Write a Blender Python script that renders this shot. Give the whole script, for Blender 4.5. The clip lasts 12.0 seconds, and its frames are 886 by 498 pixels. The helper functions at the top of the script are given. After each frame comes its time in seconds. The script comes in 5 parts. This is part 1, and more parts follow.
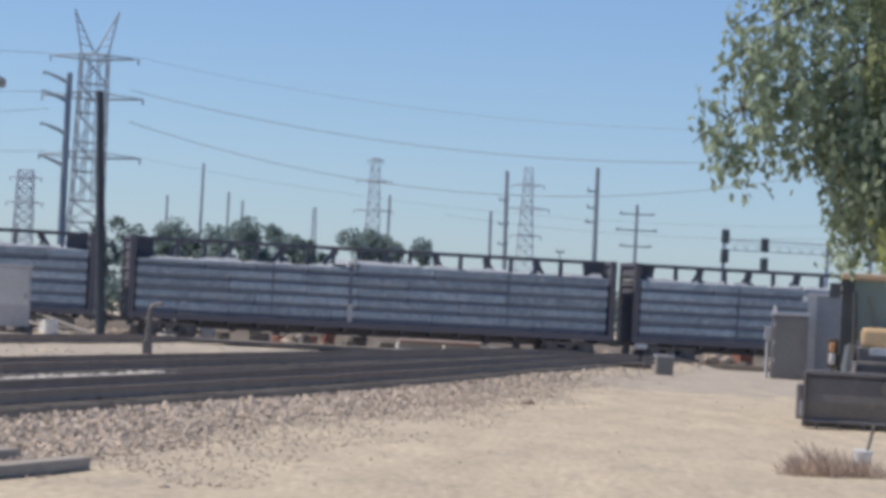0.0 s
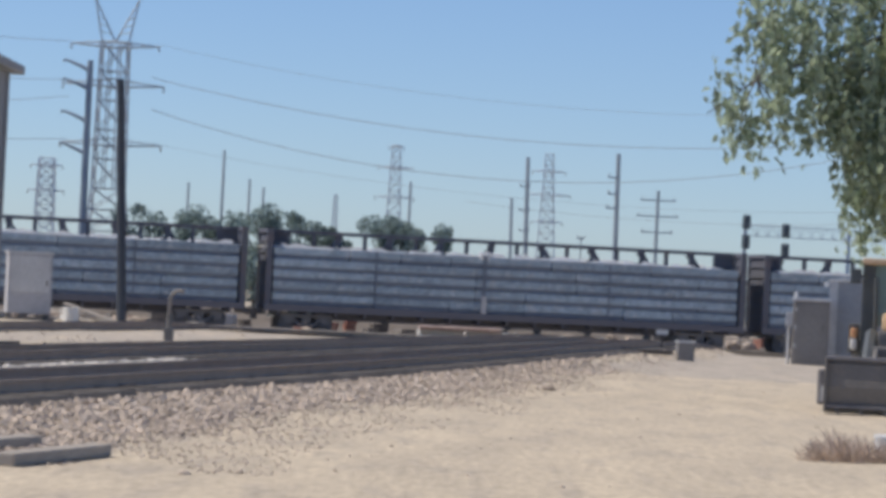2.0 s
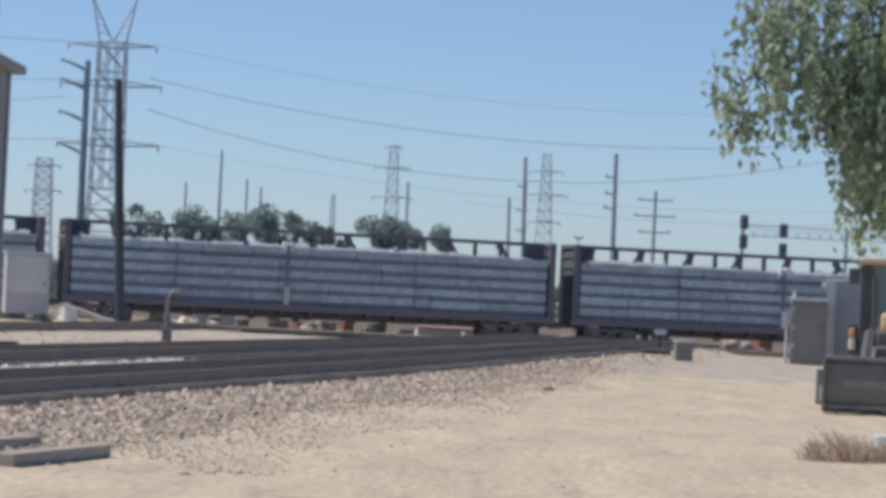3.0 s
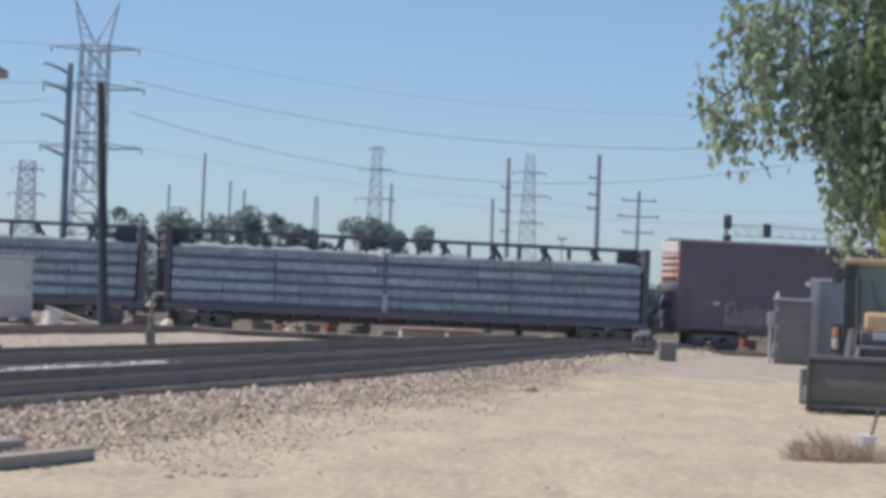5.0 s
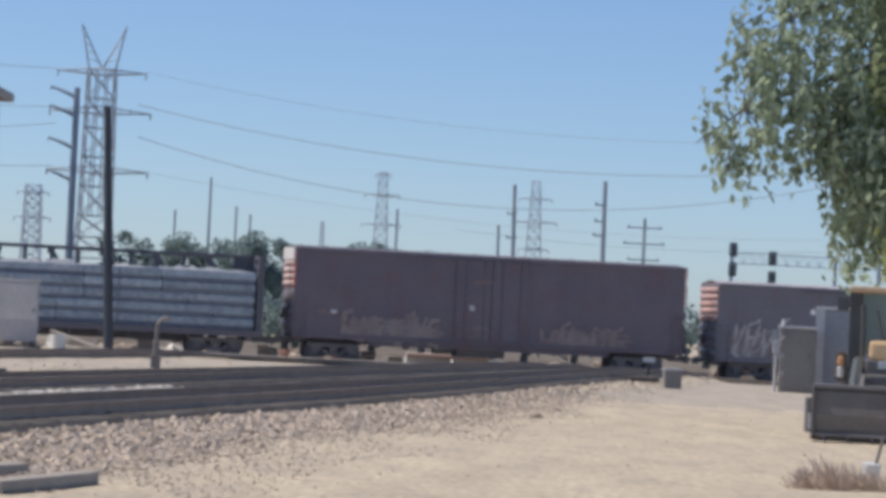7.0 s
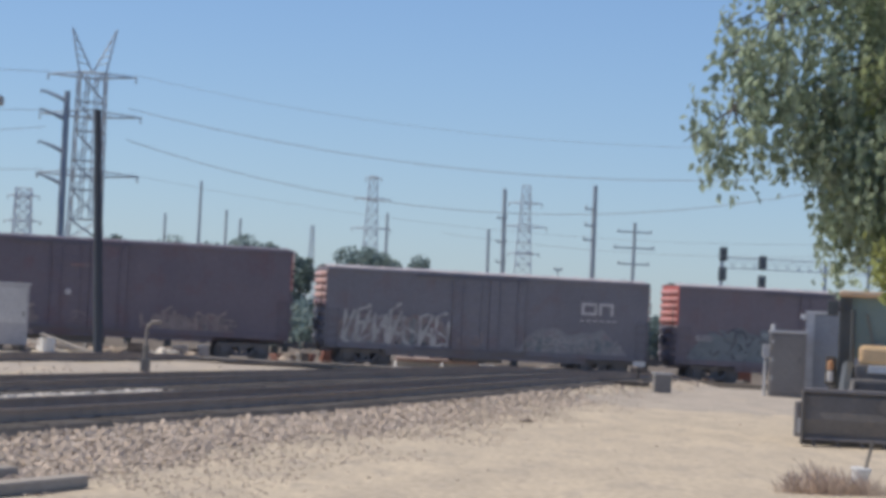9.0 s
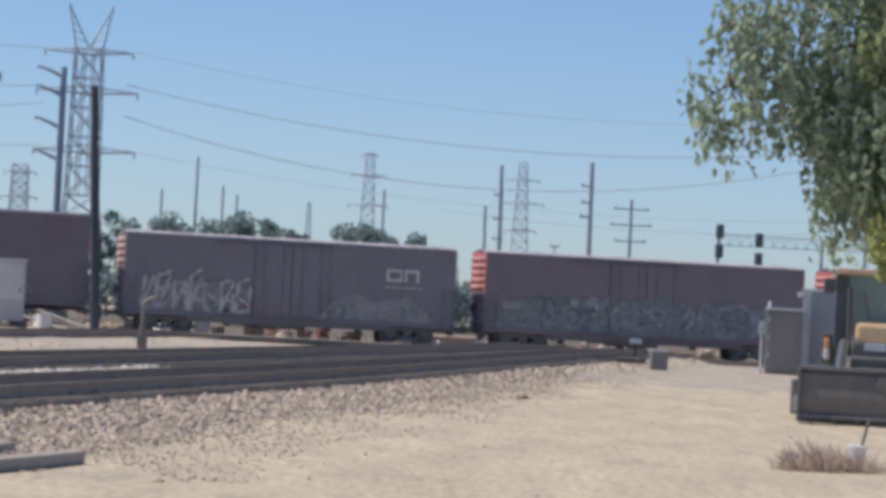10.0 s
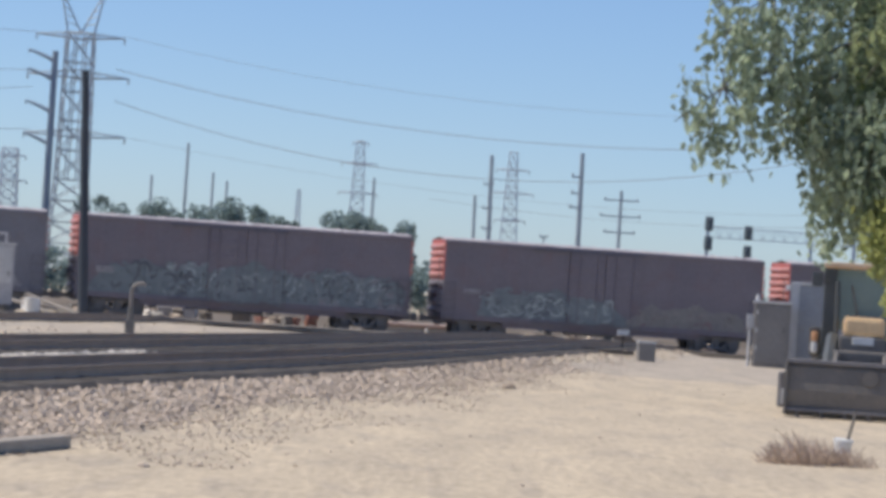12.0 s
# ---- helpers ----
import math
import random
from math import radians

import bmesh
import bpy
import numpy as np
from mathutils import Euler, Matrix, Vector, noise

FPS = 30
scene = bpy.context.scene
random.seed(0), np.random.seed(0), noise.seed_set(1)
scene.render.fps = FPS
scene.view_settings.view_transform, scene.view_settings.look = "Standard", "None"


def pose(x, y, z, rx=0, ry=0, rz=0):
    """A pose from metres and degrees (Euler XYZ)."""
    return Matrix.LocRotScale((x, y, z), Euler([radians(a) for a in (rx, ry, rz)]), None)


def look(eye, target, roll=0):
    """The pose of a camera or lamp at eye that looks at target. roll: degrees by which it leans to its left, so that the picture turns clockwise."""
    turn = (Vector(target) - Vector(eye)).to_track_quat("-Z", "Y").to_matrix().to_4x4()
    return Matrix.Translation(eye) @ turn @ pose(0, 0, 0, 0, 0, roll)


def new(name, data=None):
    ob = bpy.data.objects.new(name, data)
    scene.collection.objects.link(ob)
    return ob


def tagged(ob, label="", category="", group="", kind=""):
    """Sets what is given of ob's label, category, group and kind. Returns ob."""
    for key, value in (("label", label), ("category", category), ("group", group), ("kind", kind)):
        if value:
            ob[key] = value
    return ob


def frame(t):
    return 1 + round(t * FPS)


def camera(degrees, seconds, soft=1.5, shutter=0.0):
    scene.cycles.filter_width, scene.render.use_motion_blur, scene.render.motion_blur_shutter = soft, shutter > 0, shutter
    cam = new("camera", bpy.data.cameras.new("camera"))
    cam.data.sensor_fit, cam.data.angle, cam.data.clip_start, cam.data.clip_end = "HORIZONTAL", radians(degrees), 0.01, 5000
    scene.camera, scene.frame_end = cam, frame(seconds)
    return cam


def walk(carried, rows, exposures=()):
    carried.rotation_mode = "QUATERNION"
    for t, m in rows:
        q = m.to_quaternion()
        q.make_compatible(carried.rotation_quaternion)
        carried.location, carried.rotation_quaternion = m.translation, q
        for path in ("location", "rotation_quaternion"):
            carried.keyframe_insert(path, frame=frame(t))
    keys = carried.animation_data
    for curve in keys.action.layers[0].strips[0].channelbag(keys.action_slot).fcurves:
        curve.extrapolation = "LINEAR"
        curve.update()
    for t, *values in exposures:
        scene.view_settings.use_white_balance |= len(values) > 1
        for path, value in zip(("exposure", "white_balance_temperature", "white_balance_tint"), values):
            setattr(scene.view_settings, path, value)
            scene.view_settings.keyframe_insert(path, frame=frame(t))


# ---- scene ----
# The camera: hand-held at eye height, a long lens, almost turning on the spot.
cam = camera(15.0, 12.0, soft=4.2)
EYES = [  # seconds, x, z, yaw, pitch, roll
    (0.0, 0.000, 1.700, 0.000, 1.000, 3.000),
    (0.5, 0.011, 1.695, 0.146, 0.986, 2.944),
    (1.0, 0.009, 1.699, 0.575, 0.906, 2.909),
    (1.5, 0.014, 1.698, 0.354, 0.932, 2.844),
    (2.0, 0.009, 1.698, 0.348, 0.754, 2.851),
    (2.5, -0.001, 1.696, 0.367, 0.628, 2.877),
    (3.0, -0.010, 1.698, 0.304, 0.756, 2.828),
    (3.5, 0.001, 1.702, 0.046, 0.963, 2.809),
    (5.5, -0.008, 1.700, 0.045, 0.759, 2.540),
    (6.0, -0.005, 1.701, 0.073, 0.827, 2.646),
    (6.5, -0.006, 1.703, 0.110, 1.118, 2.846),
    (7.0, -0.003, 1.699, 0.144, 1.231, 2.888),
    (7.2, -0.002, 1.698, 0.160, 1.165, 2.780),
    (8.8, -0.001, 1.699, -0.080, 1.322, 2.940),
    (9.0, -0.001, 1.699, -0.021, 1.308, 2.959),
    (9.5, -0.003, 1.698, -0.012, 1.116, 3.094),
    (10.0, -0.004, 1.698, -0.098, 0.916, 3.073),
    (10.5, 0.000, 1.697, -0.241, 1.670, 3.165),
    (10.7, 0.000, 1.697, -0.608, 1.840, 3.252),
    (11.0, -0.006, 1.688, -1.221, 1.760, 3.781),
    (11.2, 0.000, 1.697, -1.247, 1.446, 3.710),
    (11.5, 0.001, 1.695, -0.225, 0.886, 3.810),
    (12.0, 0.002, 1.697, -0.294, 0.739, 3.781),
]
walk(cam, [(t, pose(x, 0, z, 90 + pitch, 0, yaw) @ pose(0, 0, 0, 0, 0, roll)) for t, x, z, yaw, pitch, roll in EYES],
     exposures=[(0.0, 0.0), (6.0, 0.0), (7.0, 0.02), (8.0, 0.0), (9.0, -0.03), (9.5, 0.05), (10.5, -0.05), (11.0, 0.0), (11.5, 0.12), (12.0, 0.1)])

# ---- light ----
TRACK_ANGLE = 12.0
CA, SA = math.cos(radians(TRACK_ANGLE)), math.sin(radians(TRACK_ANGLE))
SUN = Vector((-CA - 0.35 * SA, -SA + 0.35 * CA, 1.45)).normalized()  # towards the sun
world = bpy.data.worlds.new("sky")
scene.world = world
world.use_nodes = True
wn = world.node_tree.nodes
sky = wn.new("ShaderNodeTexSky")
sky.sky_type = "NISHITA"
sky.sun_disc = False
sky.sun_elevation = math.asin(SUN.z)
sky.sun_rotation = math.atan2(SUN.x, SUN.y)
sky.air_density, sky.dust_density, sky.ozone_density = 0.75, 0.3, 6.0
wn["Background"].inputs["Strength"].default_value = 0.1165
tint = wn.new("ShaderNodeMix")  # hazy summer air
tint.data_type, tint.blend_type = "RGBA", "MULTIPLY"
tint.inputs[0].default_value = 1.0
tint.inputs[7].default_value = (0.895, 0.918, 1.0, 1)
world.node_tree.links.new(sky.outputs[0], tint.inputs[6])
world.node_tree.links.new(tint.outputs[2], wn["Background"].inputs["Color"])
lamp = bpy.data.lights.new("sun", "SUN")
lamp.energy, lamp.angle, lamp.color = 4.0, radians(0.6), (1.0, 0.91, 0.79)
sun = new("sun", lamp)
sun.matrix_world = look(SUN * 100, (0, 0, 0))
scene.view_settings.exposure = 0.0


# ---- materials ----
def material(name, a, b, rough=0.8, metal=0.0, scale=3.0, fine=40.0, bump=0.3, wear=None, wear_amount=0.35, vary=0.0, distance=0.02, stretch=(1, 1, 1), grain=0.5):
    """Two colours mixed by large noise, broken up by fine noise, with relief; wear: a third colour in patches; grain: half the span of the fine noise that counts."""
    m = bpy.data.materials.new(name)
    m.use_nodes = True
    n, l = m.node_tree.nodes, m.node_tree.links
    bsdf = n["Principled BSDF"]
    co = n.new("ShaderNodeTexCoord")
    mp = n.new("ShaderNodeMapping")
    mp.inputs["Scale"].default_value = stretch
    l.new(co.outputs["Object"], mp.inputs[0])
    big, small = n.new("ShaderNodeTexNoise"), n.new("ShaderNodeTexNoise")
    for t, s, d in ((big, scale, 5), (small, fine, 4)):
        t.inputs["Scale"].default_value, t.inputs["Detail"].default_value = s, d
        l.new(mp.outputs[0], t.inputs["Vector"])
    ramp = n.new("ShaderNodeMapRange")
    ramp.inputs[1].default_value, ramp.inputs[2].default_value = 0.35, 0.65
    l.new(big.outputs[0], ramp.inputs[0])
    mix = n.new("ShaderNodeMix")
    mix.data_type = "RGBA"
    mix.inputs[6].default_value, mix.inputs[7].default_value = (*a, 1), (*b, 1)
    l.new(ramp.outputs[0], mix.inputs[0])
    col = mix.outputs[2]
    if wear:
        w = n.new("ShaderNodeTexNoise")
        w.inputs["Scale"].default_value, w.inputs["Detail"].default_value = scale * 2.3, 8
        l.new(mp.outputs[0], w.inputs["Vector"])
        r2 = n.new("ShaderNodeMapRange")
        r2.inputs[1].default_value, r2.inputs[2].default_value, r2.inputs[4].default_value = 0.52, 0.7, wear_amount * 2
        l.new(w.outputs[0], r2.inputs[0])
        m2 = n.new("ShaderNodeMix")
        m2.data_type = "RGBA"
        l.new(r2.outputs[0], m2.inputs[0])
        l.new(col, m2.inputs[6])
        m2.inputs[7].default_value = (*wear, 1)
        col = m2.outputs[2]
    hsv = n.new("ShaderNodeHueSaturation")
    mr = n.new("ShaderNodeMapRange")
    mr.inputs[1].default_value, mr.inputs[2].default_value = 0.5 - grain, 0.5 + grain
    mr.inputs[3].default_value, mr.inputs[4].default_value = 0.78, 1.22
    l.new(small.outputs[0], mr.inputs[0])
    val = mr.outputs[0]
    if vary:
        geo = n.new("ShaderNodeNewGeometry")
        inf = n.new("ShaderNodeObjectInfo")
        add = n.new("ShaderNodeMath")
        l.new(geo.outputs["Random Per Island"], add.inputs[0])
        l.new(inf.outputs["Random"], add.inputs[1])
        fr = n.new("ShaderNodeMath")
        fr.operation = "FRACT"
        l.new(add.outputs[0], fr.inputs[0])
        v = n.new("ShaderNodeMapRange")
        v.inputs[3].default_value, v.inputs[4].default_value = 1 - vary, 1 + vary
        l.new(fr.outputs[0], v.inputs[0])
        mul = n.new("ShaderNodeMath")
        mul.operation = "MULTIPLY"
        l.new(val, mul.inputs[0])
        l.new(v.outputs[0], mul.inputs[1])
        val = mul.outputs[0]
    l.new(val, hsv.inputs["Value"])
    l.new(col, hsv.inputs["Color"])
    l.new(hsv.outputs[0], bsdf.inputs["Base Color"])
    bsdf.inputs["Roughness"].default_value, bsdf.inputs["Metallic"].default_value = rough, metal
    if rough >= 0.88:  # dusty, broken surfaces hardly shine
        bsdf.inputs["Specular IOR Level"].default_value = 0.12
    if bump:
        bp = n.new("ShaderNodeBump")
        bp.inputs["Strength"].default_value, bp.inputs["Distance"].default_value = bump, distance
        l.new(small.outputs[0], bp.inputs["Height"])
        l.new(bp.outputs[0], bsdf.inputs["Normal"])
    return m


# Stretched mottling: uneven dirt tone, plus the shading of low bumps as colour.
DIRT = material("dirt", (0.565, 0.482, 0.362), (0.468, 0.402, 0.31), 0.95, scale=0.5, fine=5.0, bump=0.4, distance=0.05, wear=(0.4, 0.348, 0.285), wear_amount=0.4, stretch=(2.0, 0.42, 1), grain=0.3)
STONE = material("ballast", (0.55, 0.458, 0.37), (0.4, 0.338, 0.28), 0.9, scale=2, fine=30, vary=0.28, wear=(0.54, 0.48, 0.42))
PALE_STONE = material("fresh_ballast", (0.72, 0.68, 0.62), (0.6, 0.56, 0.5), 0.9, scale=2, fine=30, vary=0.2)
YARD_GRAVEL = material("yard_gravel", (0.21, 0.178, 0.148), (0.155, 0.133, 0.113), 0.95, scale=0.35, fine=5, bump=0.6, wear=(0.29, 0.25, 0.205), wear_amount=0.4)
RAIL_STEEL = material("rail_steel", (0.54, 0.42, 0.325), (0.46, 0.36, 0.28), 0.9, 0.0, scale=2, fine=30)
TIE_WOOD = material("tie_wood", (0.115, 0.105, 0.096), (0.14, 0.127, 0.115), 0.9, scale=2, fine=25, vary=0.3)
OLD_WOOD = material("old_wood", (0.36, 0.325, 0.285), (0.44, 0.40, 0.35), 0.9, scale=1.5, fine=25, stretch=(0.3, 2, 2))
POLE_WOOD = material("pole_wood", (0.062, 0.073, 0.09), (0.082, 0.094, 0.112), 0.9, scale=1, fine=18, stretch=(2, 2, 0.3))
# Far poles, pylons and wires: distance haze is mixed into these blue-grey colours.
FAR_POLE = material("hazed_pole", (0.265, 0.32, 0.385), (0.32, 0.375, 0.44), 0.9, scale=0.6, fine=8, stretch=(2, 2, 0.3))
GALV = material("hazed_galvanised_steel", (0.32, 0.385, 0.455), (0.39, 0.45, 0.52), 0.6, 0.2, scale=0.5, fine=6, bump=0.1)
WIRE = material("wire", (0.30, 0.34, 0.385), (0.36, 0.395, 0.43), 0.6, 0.3, bump=0)
CAR_BROWN = material("car_brown", (0.120, 0.128, 0.158), (0.104, 0.112, 0.14), 0.75, scale=0.8, fine=14, wear=(0.15, 0.125, 0.13), wear_amount=0.3)
CAR_DARK = material("car_dark", (0.135, 0.138, 0.165), (0.15, 0.15, 0.172), 0.8, scale=0.8, fine=14)
TRUCK = material("truck_iron", (0.19, 0.186, 0.195), (0.22, 0.213, 0.218), 0.85, scale=2, fine=25)
WRAP = material("wrapped_bundle", (0.325, 0.41, 0.485), (0.255, 0.33, 0.405), 0.6, scale=1.2, fine=5, vary=0.16, bump=0.5, wear=(0.425, 0.46, 0.5), wear_amount=0.4, grain=0.22)
# Dark blue-grey that paints the shade between tiers; also colours stakes and straps.
GAP_SHADE_AND_STAKE = material("gap_shade_and_stake", (0.155, 0.19, 0.245), (0.185, 0.215, 0.27), 0.85, scale=3, fine=20)
STRAP = material("pale_strap", (0.5, 0.51, 0.53), (0.4, 0.41, 0.43), 0.6, scale=3)
# One maroon at two strengths of painted haze; the tall car gets less.
MAROON = material("haze_lifted_maroon_paint", (0.195, 0.179, 0.208), (0.169, 0.157, 0.187), 0.7, scale=0.45, fine=8, wear=(0.19, 0.143, 0.163), wear_amount=0.3)
MAROON_LESS_HAZE = material("less_hazed_maroon_paint", (0.165, 0.15, 0.182), (0.143, 0.133, 0.167), 0.7, scale=0.45, fine=8, wear=(0.165, 0.117, 0.137), wear_amount=0.35)
MAROON_DARK = material("dusty_purple_paint", (0.196, 0.202, 0.236), (0.174, 0.18, 0.212), 0.7, scale=0.45, fine=8, wear=(0.19, 0.155, 0.175), wear_amount=0.3)
END_RED = material("faded_red_paint", (0.50, 0.13, 0.11), (0.42, 0.12, 0.11), 0.6, scale=1.2, fine=14, wear=(0.6, 0.35, 0.32), wear_amount=0.25)
# Ridge coats, paler than the panel: sunlight on the crests painted in.
END_WHITE = material("pale_glint_and_pipe_paint", (0.66, 0.52, 0.48), (0.58, 0.45, 0.42), 0.6, scale=1.2, fine=14)
END_PINK = material("pink_ridge_glint", (0.58, 0.285, 0.27), (0.51, 0.245, 0.235), 0.6, scale=1.2, fine=14, wear=(0.66, 0.47, 0.45), wear_amount=0.25)
END_GLINT = material("pale_red_ridge_glint", (0.6, 0.40, 0.37), (0.52, 0.34, 0.32), 0.6, scale=1.2, fine=14, wear=(0.68, 0.58, 0.55), wear_amount=0.3)
END_PALE = material("whitish_end_paint", (0.74, 0.69, 0.66), (0.66, 0.61, 0.58), 0.6, scale=1.2, fine=14)
SPRAY_PALE = material("spray_pale_grey", (0.47, 0.48, 0.485), (0.36, 0.375, 0.385), 0.8, scale=1.1, fine=12, wear=(0.24, 0.23, 0.26), wear_amount=0.45)
SPRAY_DUSK = material("spray_dusty_tan", (0.315, 0.275, 0.265), (0.245, 0.22, 0.225), 0.8, scale=1.1, fine=12, wear=(0.18, 0.158, 0.182), wear_amount=0.45)
GRAF_TEAL = material("spray_light_teal", (0.38, 0.44, 0.455), (0.28, 0.33, 0.35), 0.8, scale=1.1, fine=12, wear=(0.2, 0.21, 0.24), wear_amount=0.45)
ROOF = material("pale_roof", (0.55, 0.51, 0.52), (0.45, 0.42, 0.44), 0.6, scale=0.7, fine=9, wear=(0.2, 0.18, 0.2), wear_amount=0.5, stretch=(0.6, 1, 1))
GRAF_GREY = material("spray_grey", (0.335, 0.34, 0.36), (0.265, 0.275, 0.295), 0.8, scale=1.5, fine=12, wear=(0.2, 0.185, 0.21))
GRAF_BLUE = material("spray_teal", (0.21, 0.25, 0.27), (0.165, 0.2, 0.225), 0.8, scale=1.5, fine=12, wear=(0.24, 0.27, 0.29))
GRAF_DARK = material("spray_black", (0.105, 0.12, 0.145), (0.13, 0.145, 0.168), 0.8, scale=1.5, fine=12)
GRAF_TAN = material("spray_tan", (0.27, 0.24, 0.24), (0.23, 0.205, 0.215), 0.8, scale=1.5, fine=12, wear=(0.18, 0.15, 0.17))
FILL_TEAL = material("spray_fill_teal", (0.185, 0.225, 0.24), (0.158, 0.182, 0.208), 0.8, scale=0.9, fine=10, wear=(0.245, 0.28, 0.29), wear_amount=0.45, grain=0.22)
FILL_GREY = material("spray_fill_grey", (0.26, 0.285, 0.305), (0.225, 0.235, 0.26), 0.8, scale=1.3, fine=10, wear=(0.26, 0.22, 0.25), wear_amount=0.4, grain=0.22)
# Olive spray colour, lightened to paint in haze over the lower car sides.
FILL_OLIVE = material("spray_fill_olive", (0.235, 0.235, 0.228), (0.21, 0.207, 0.213), 0.8, scale=0.8, fine=10, wear=(0.26, 0.255, 0.245), wear_amount=0.4, grain=0.22)
FILL_ROSE = material("spray_fill_rose", (0.245, 0.175, 0.185), (0.195, 0.16, 0.18), 0.8, scale=1.0, fine=10, wear=(0.215, 0.235, 0.25), wear_amount=0.5, grain=0.22)
SIGN_WHITE = material("white_lettering_paint", (0.62, 0.62, 0.64), (0.5, 0.5, 0.52), 0.7, scale=3, fine=20)
CASE_GREY = material("cabinet_grey", (0.26, 0.243, 0.222), (0.22, 0.205, 0.19), 0.6, scale=1.1, fine=10, bump=0.1, wear=(0.27, 0.245, 0.215))
CASE_LIGHT = material("cabinet_silver", (0.58, 0.58, 0.575), (0.5, 0.5, 0.495), 0.5, 0.2, scale=1.1, fine=10, bump=0.1)
RELAY_GREY = material("relay_cabinet_grey", (0.46, 0.46, 0.475), (0.4, 0.4, 0.415), 0.6, scale=1.1, fine=10, bump=0.1)
CAB_DARK = material("dark_cab_paint", (0.07, 0.08, 0.084), (0.09, 0.1, 0.103), 0.6, scale=2, fine=18)
CAB_ROOF = material("faded_orange_roof", (0.62, 0.46, 0.31), (0.53, 0.39, 0.26), 0.6, scale=2, fine=15)
HUT_GREY = material("hut_grey", (0.33, 0.345, 0.36), (0.28, 0.295, 0.31), 0.7, scale=0.9, fine=10, bump=0.1, wear=(0.3, 0.29, 0.27))
SHED_WALL = material("shed_grey", (0.29, 0.31, 0.34), (0.235, 0.255, 0.28), 0.85, scale=0.8, fine=15)
BLACK = material("black_steel", (0.16, 0.152, 0.142), (0.19, 0.178, 0.165), 0.75, scale=2, fine=18, wear=(0.21, 0.188, 0.165))
# Black lifted towards blue-grey: haze over the far signal heads, put in the colour.
SIGNAL_BLACK = material("hazed_signal_black", (0.105, 0.13, 0.148), (0.13, 0.155, 0.17), 0.7, scale=2, fine=18)
GREY_GRAVEL = material("grey_gravel", (0.455, 0.4, 0.332), (0.385, 0.34, 0.288), 0.95, scale=0.6, fine=7, bump=0.6, wear=(0.5, 0.44, 0.355), wear_amount=0.5, stretch=(1.6, 0.45, 1), grain=0.25)
RUBBER = material("rubber", (0.095, 0.095, 0.095), (0.115, 0.112, 0.108), 0.9, scale=3)
YELLOW = material("yellow_paint", (0.86, 0.6, 0.33), (0.79, 0.54, 0.29), 0.45, scale=2, fine=15, bump=0.05)
ORANGE = material("orange_plastic", (0.74, 0.42, 0.22), (0.64, 0.34, 0.17), 0.35, scale=3, bump=0)
CAB_GLASS = material("cab_glass", (0.2, 0.285, 0.285), (0.155, 0.225, 0.23), 0.12, scale=1, bump=0)
WHITE = material("white_plastic", (0.75, 0.75, 0.73), (0.66, 0.66, 0.64), 0.5, scale=3, fine=20)
RED_BOX = material("rust_red", (0.36, 0.16, 0.11), (0.28, 0.13, 0.10), 0.8, scale=2)
BARK = material("bark", (0.15, 0.145, 0.13), (0.2, 0.19, 0.17), 0.95, scale=4, fine=30, bump=0.8, stretch=(2, 2, 0.4))
BED = material("dark_track_ballast", (0.098, 0.09, 0.083), (0.122, 0.112, 0.103), 0.9, scale=0.6, fine=14, vary=0.1, bump=0.6, wear=(0.15, 0.137, 0.122), wear_amount=0.3)
# Lighter copy of the dark track ballast, with far-off haze put into it.
HAZED_BED = material("haze_lifted_dark_ballast", (0.20, 0.182, 0.163), (0.24, 0.218, 0.195), 0.9, scale=0.6, fine=14, bump=0.6, wear=(0.3, 0.27, 0.235), wear_amount=0.3)
PIPE_TAN = material("weathered_pipe", (0.30, 0.27, 0.24), (0.22, 0.20, 0.18), 0.8, scale=3, fine=20)
# Steel paled almost to sky colour, painting in the haze before it.
HAZY_STEEL = material("hazed_far_steel", (0.45, 0.525, 0.61), (0.51, 0.585, 0.67), 0.7, 0.1, bump=0)
RAIL_HEAD = material("polished_rail_head", (0.2, 0.182, 0.168), (0.165, 0.15, 0.14), 0.9, 0.0, scale=2, fine=12, bump=0.05)


def foliage(name, a, b, vary=0.4):
    """Thin stuff that lets light through: leaves, plastic sheet."""
    m = material(name, a, b, 0.55, scale=1.2, fine=20, vary=vary, bump=0)
    n, l = m.node_tree.nodes, m.node_tree.links
    out, bsdf = n["Material Output"], n["Principled BSDF"]
    tr = n.new("ShaderNodeBsdfTranslucent")
    l.new(bsdf.inputs["Base Color"].links[0].from_socket, tr.inputs[0])
    mx = n.new("ShaderNodeMixShader")
    mx.inputs[0].default_value = 0.5
    l.new(bsdf.outputs[0], mx.inputs[1])
    l.new(tr.outputs[0], mx.inputs[2])
    l.new(mx.outputs[0], out.inputs[0])
    return m


WRAP_TOP = foliage("white_wrap", (0.82, 0.83, 0.84), (0.72, 0.74, 0.77), 0.1)
# Lighter and greyer than plain leaf green: veiling glare painted into the leaves.
LEAF = foliage("leaf_green", (0.43, 0.51, 0.365), (0.32, 0.39, 0.285))
LEAF_LIGHT = foliage("leaf_yellow_green", (0.50, 0.53, 0.21), (0.38, 0.42, 0.165))
DRY = foliage("dry_grass", (0.6, 0.49, 0.40), (0.49, 0.40, 0.33), 0.3)
# Bluish pale green, with the haze of the distance put into the leaf colour.
LEAF_FAR = foliage("hazed_far_leaf", (0.285, 0.365, 0.34), (0.225, 0.295, 0.28))
LEAF_OLIVE = foliage("leaf_olive", (0.42, 0.48, 0.27), (0.31, 0.365, 0.2))


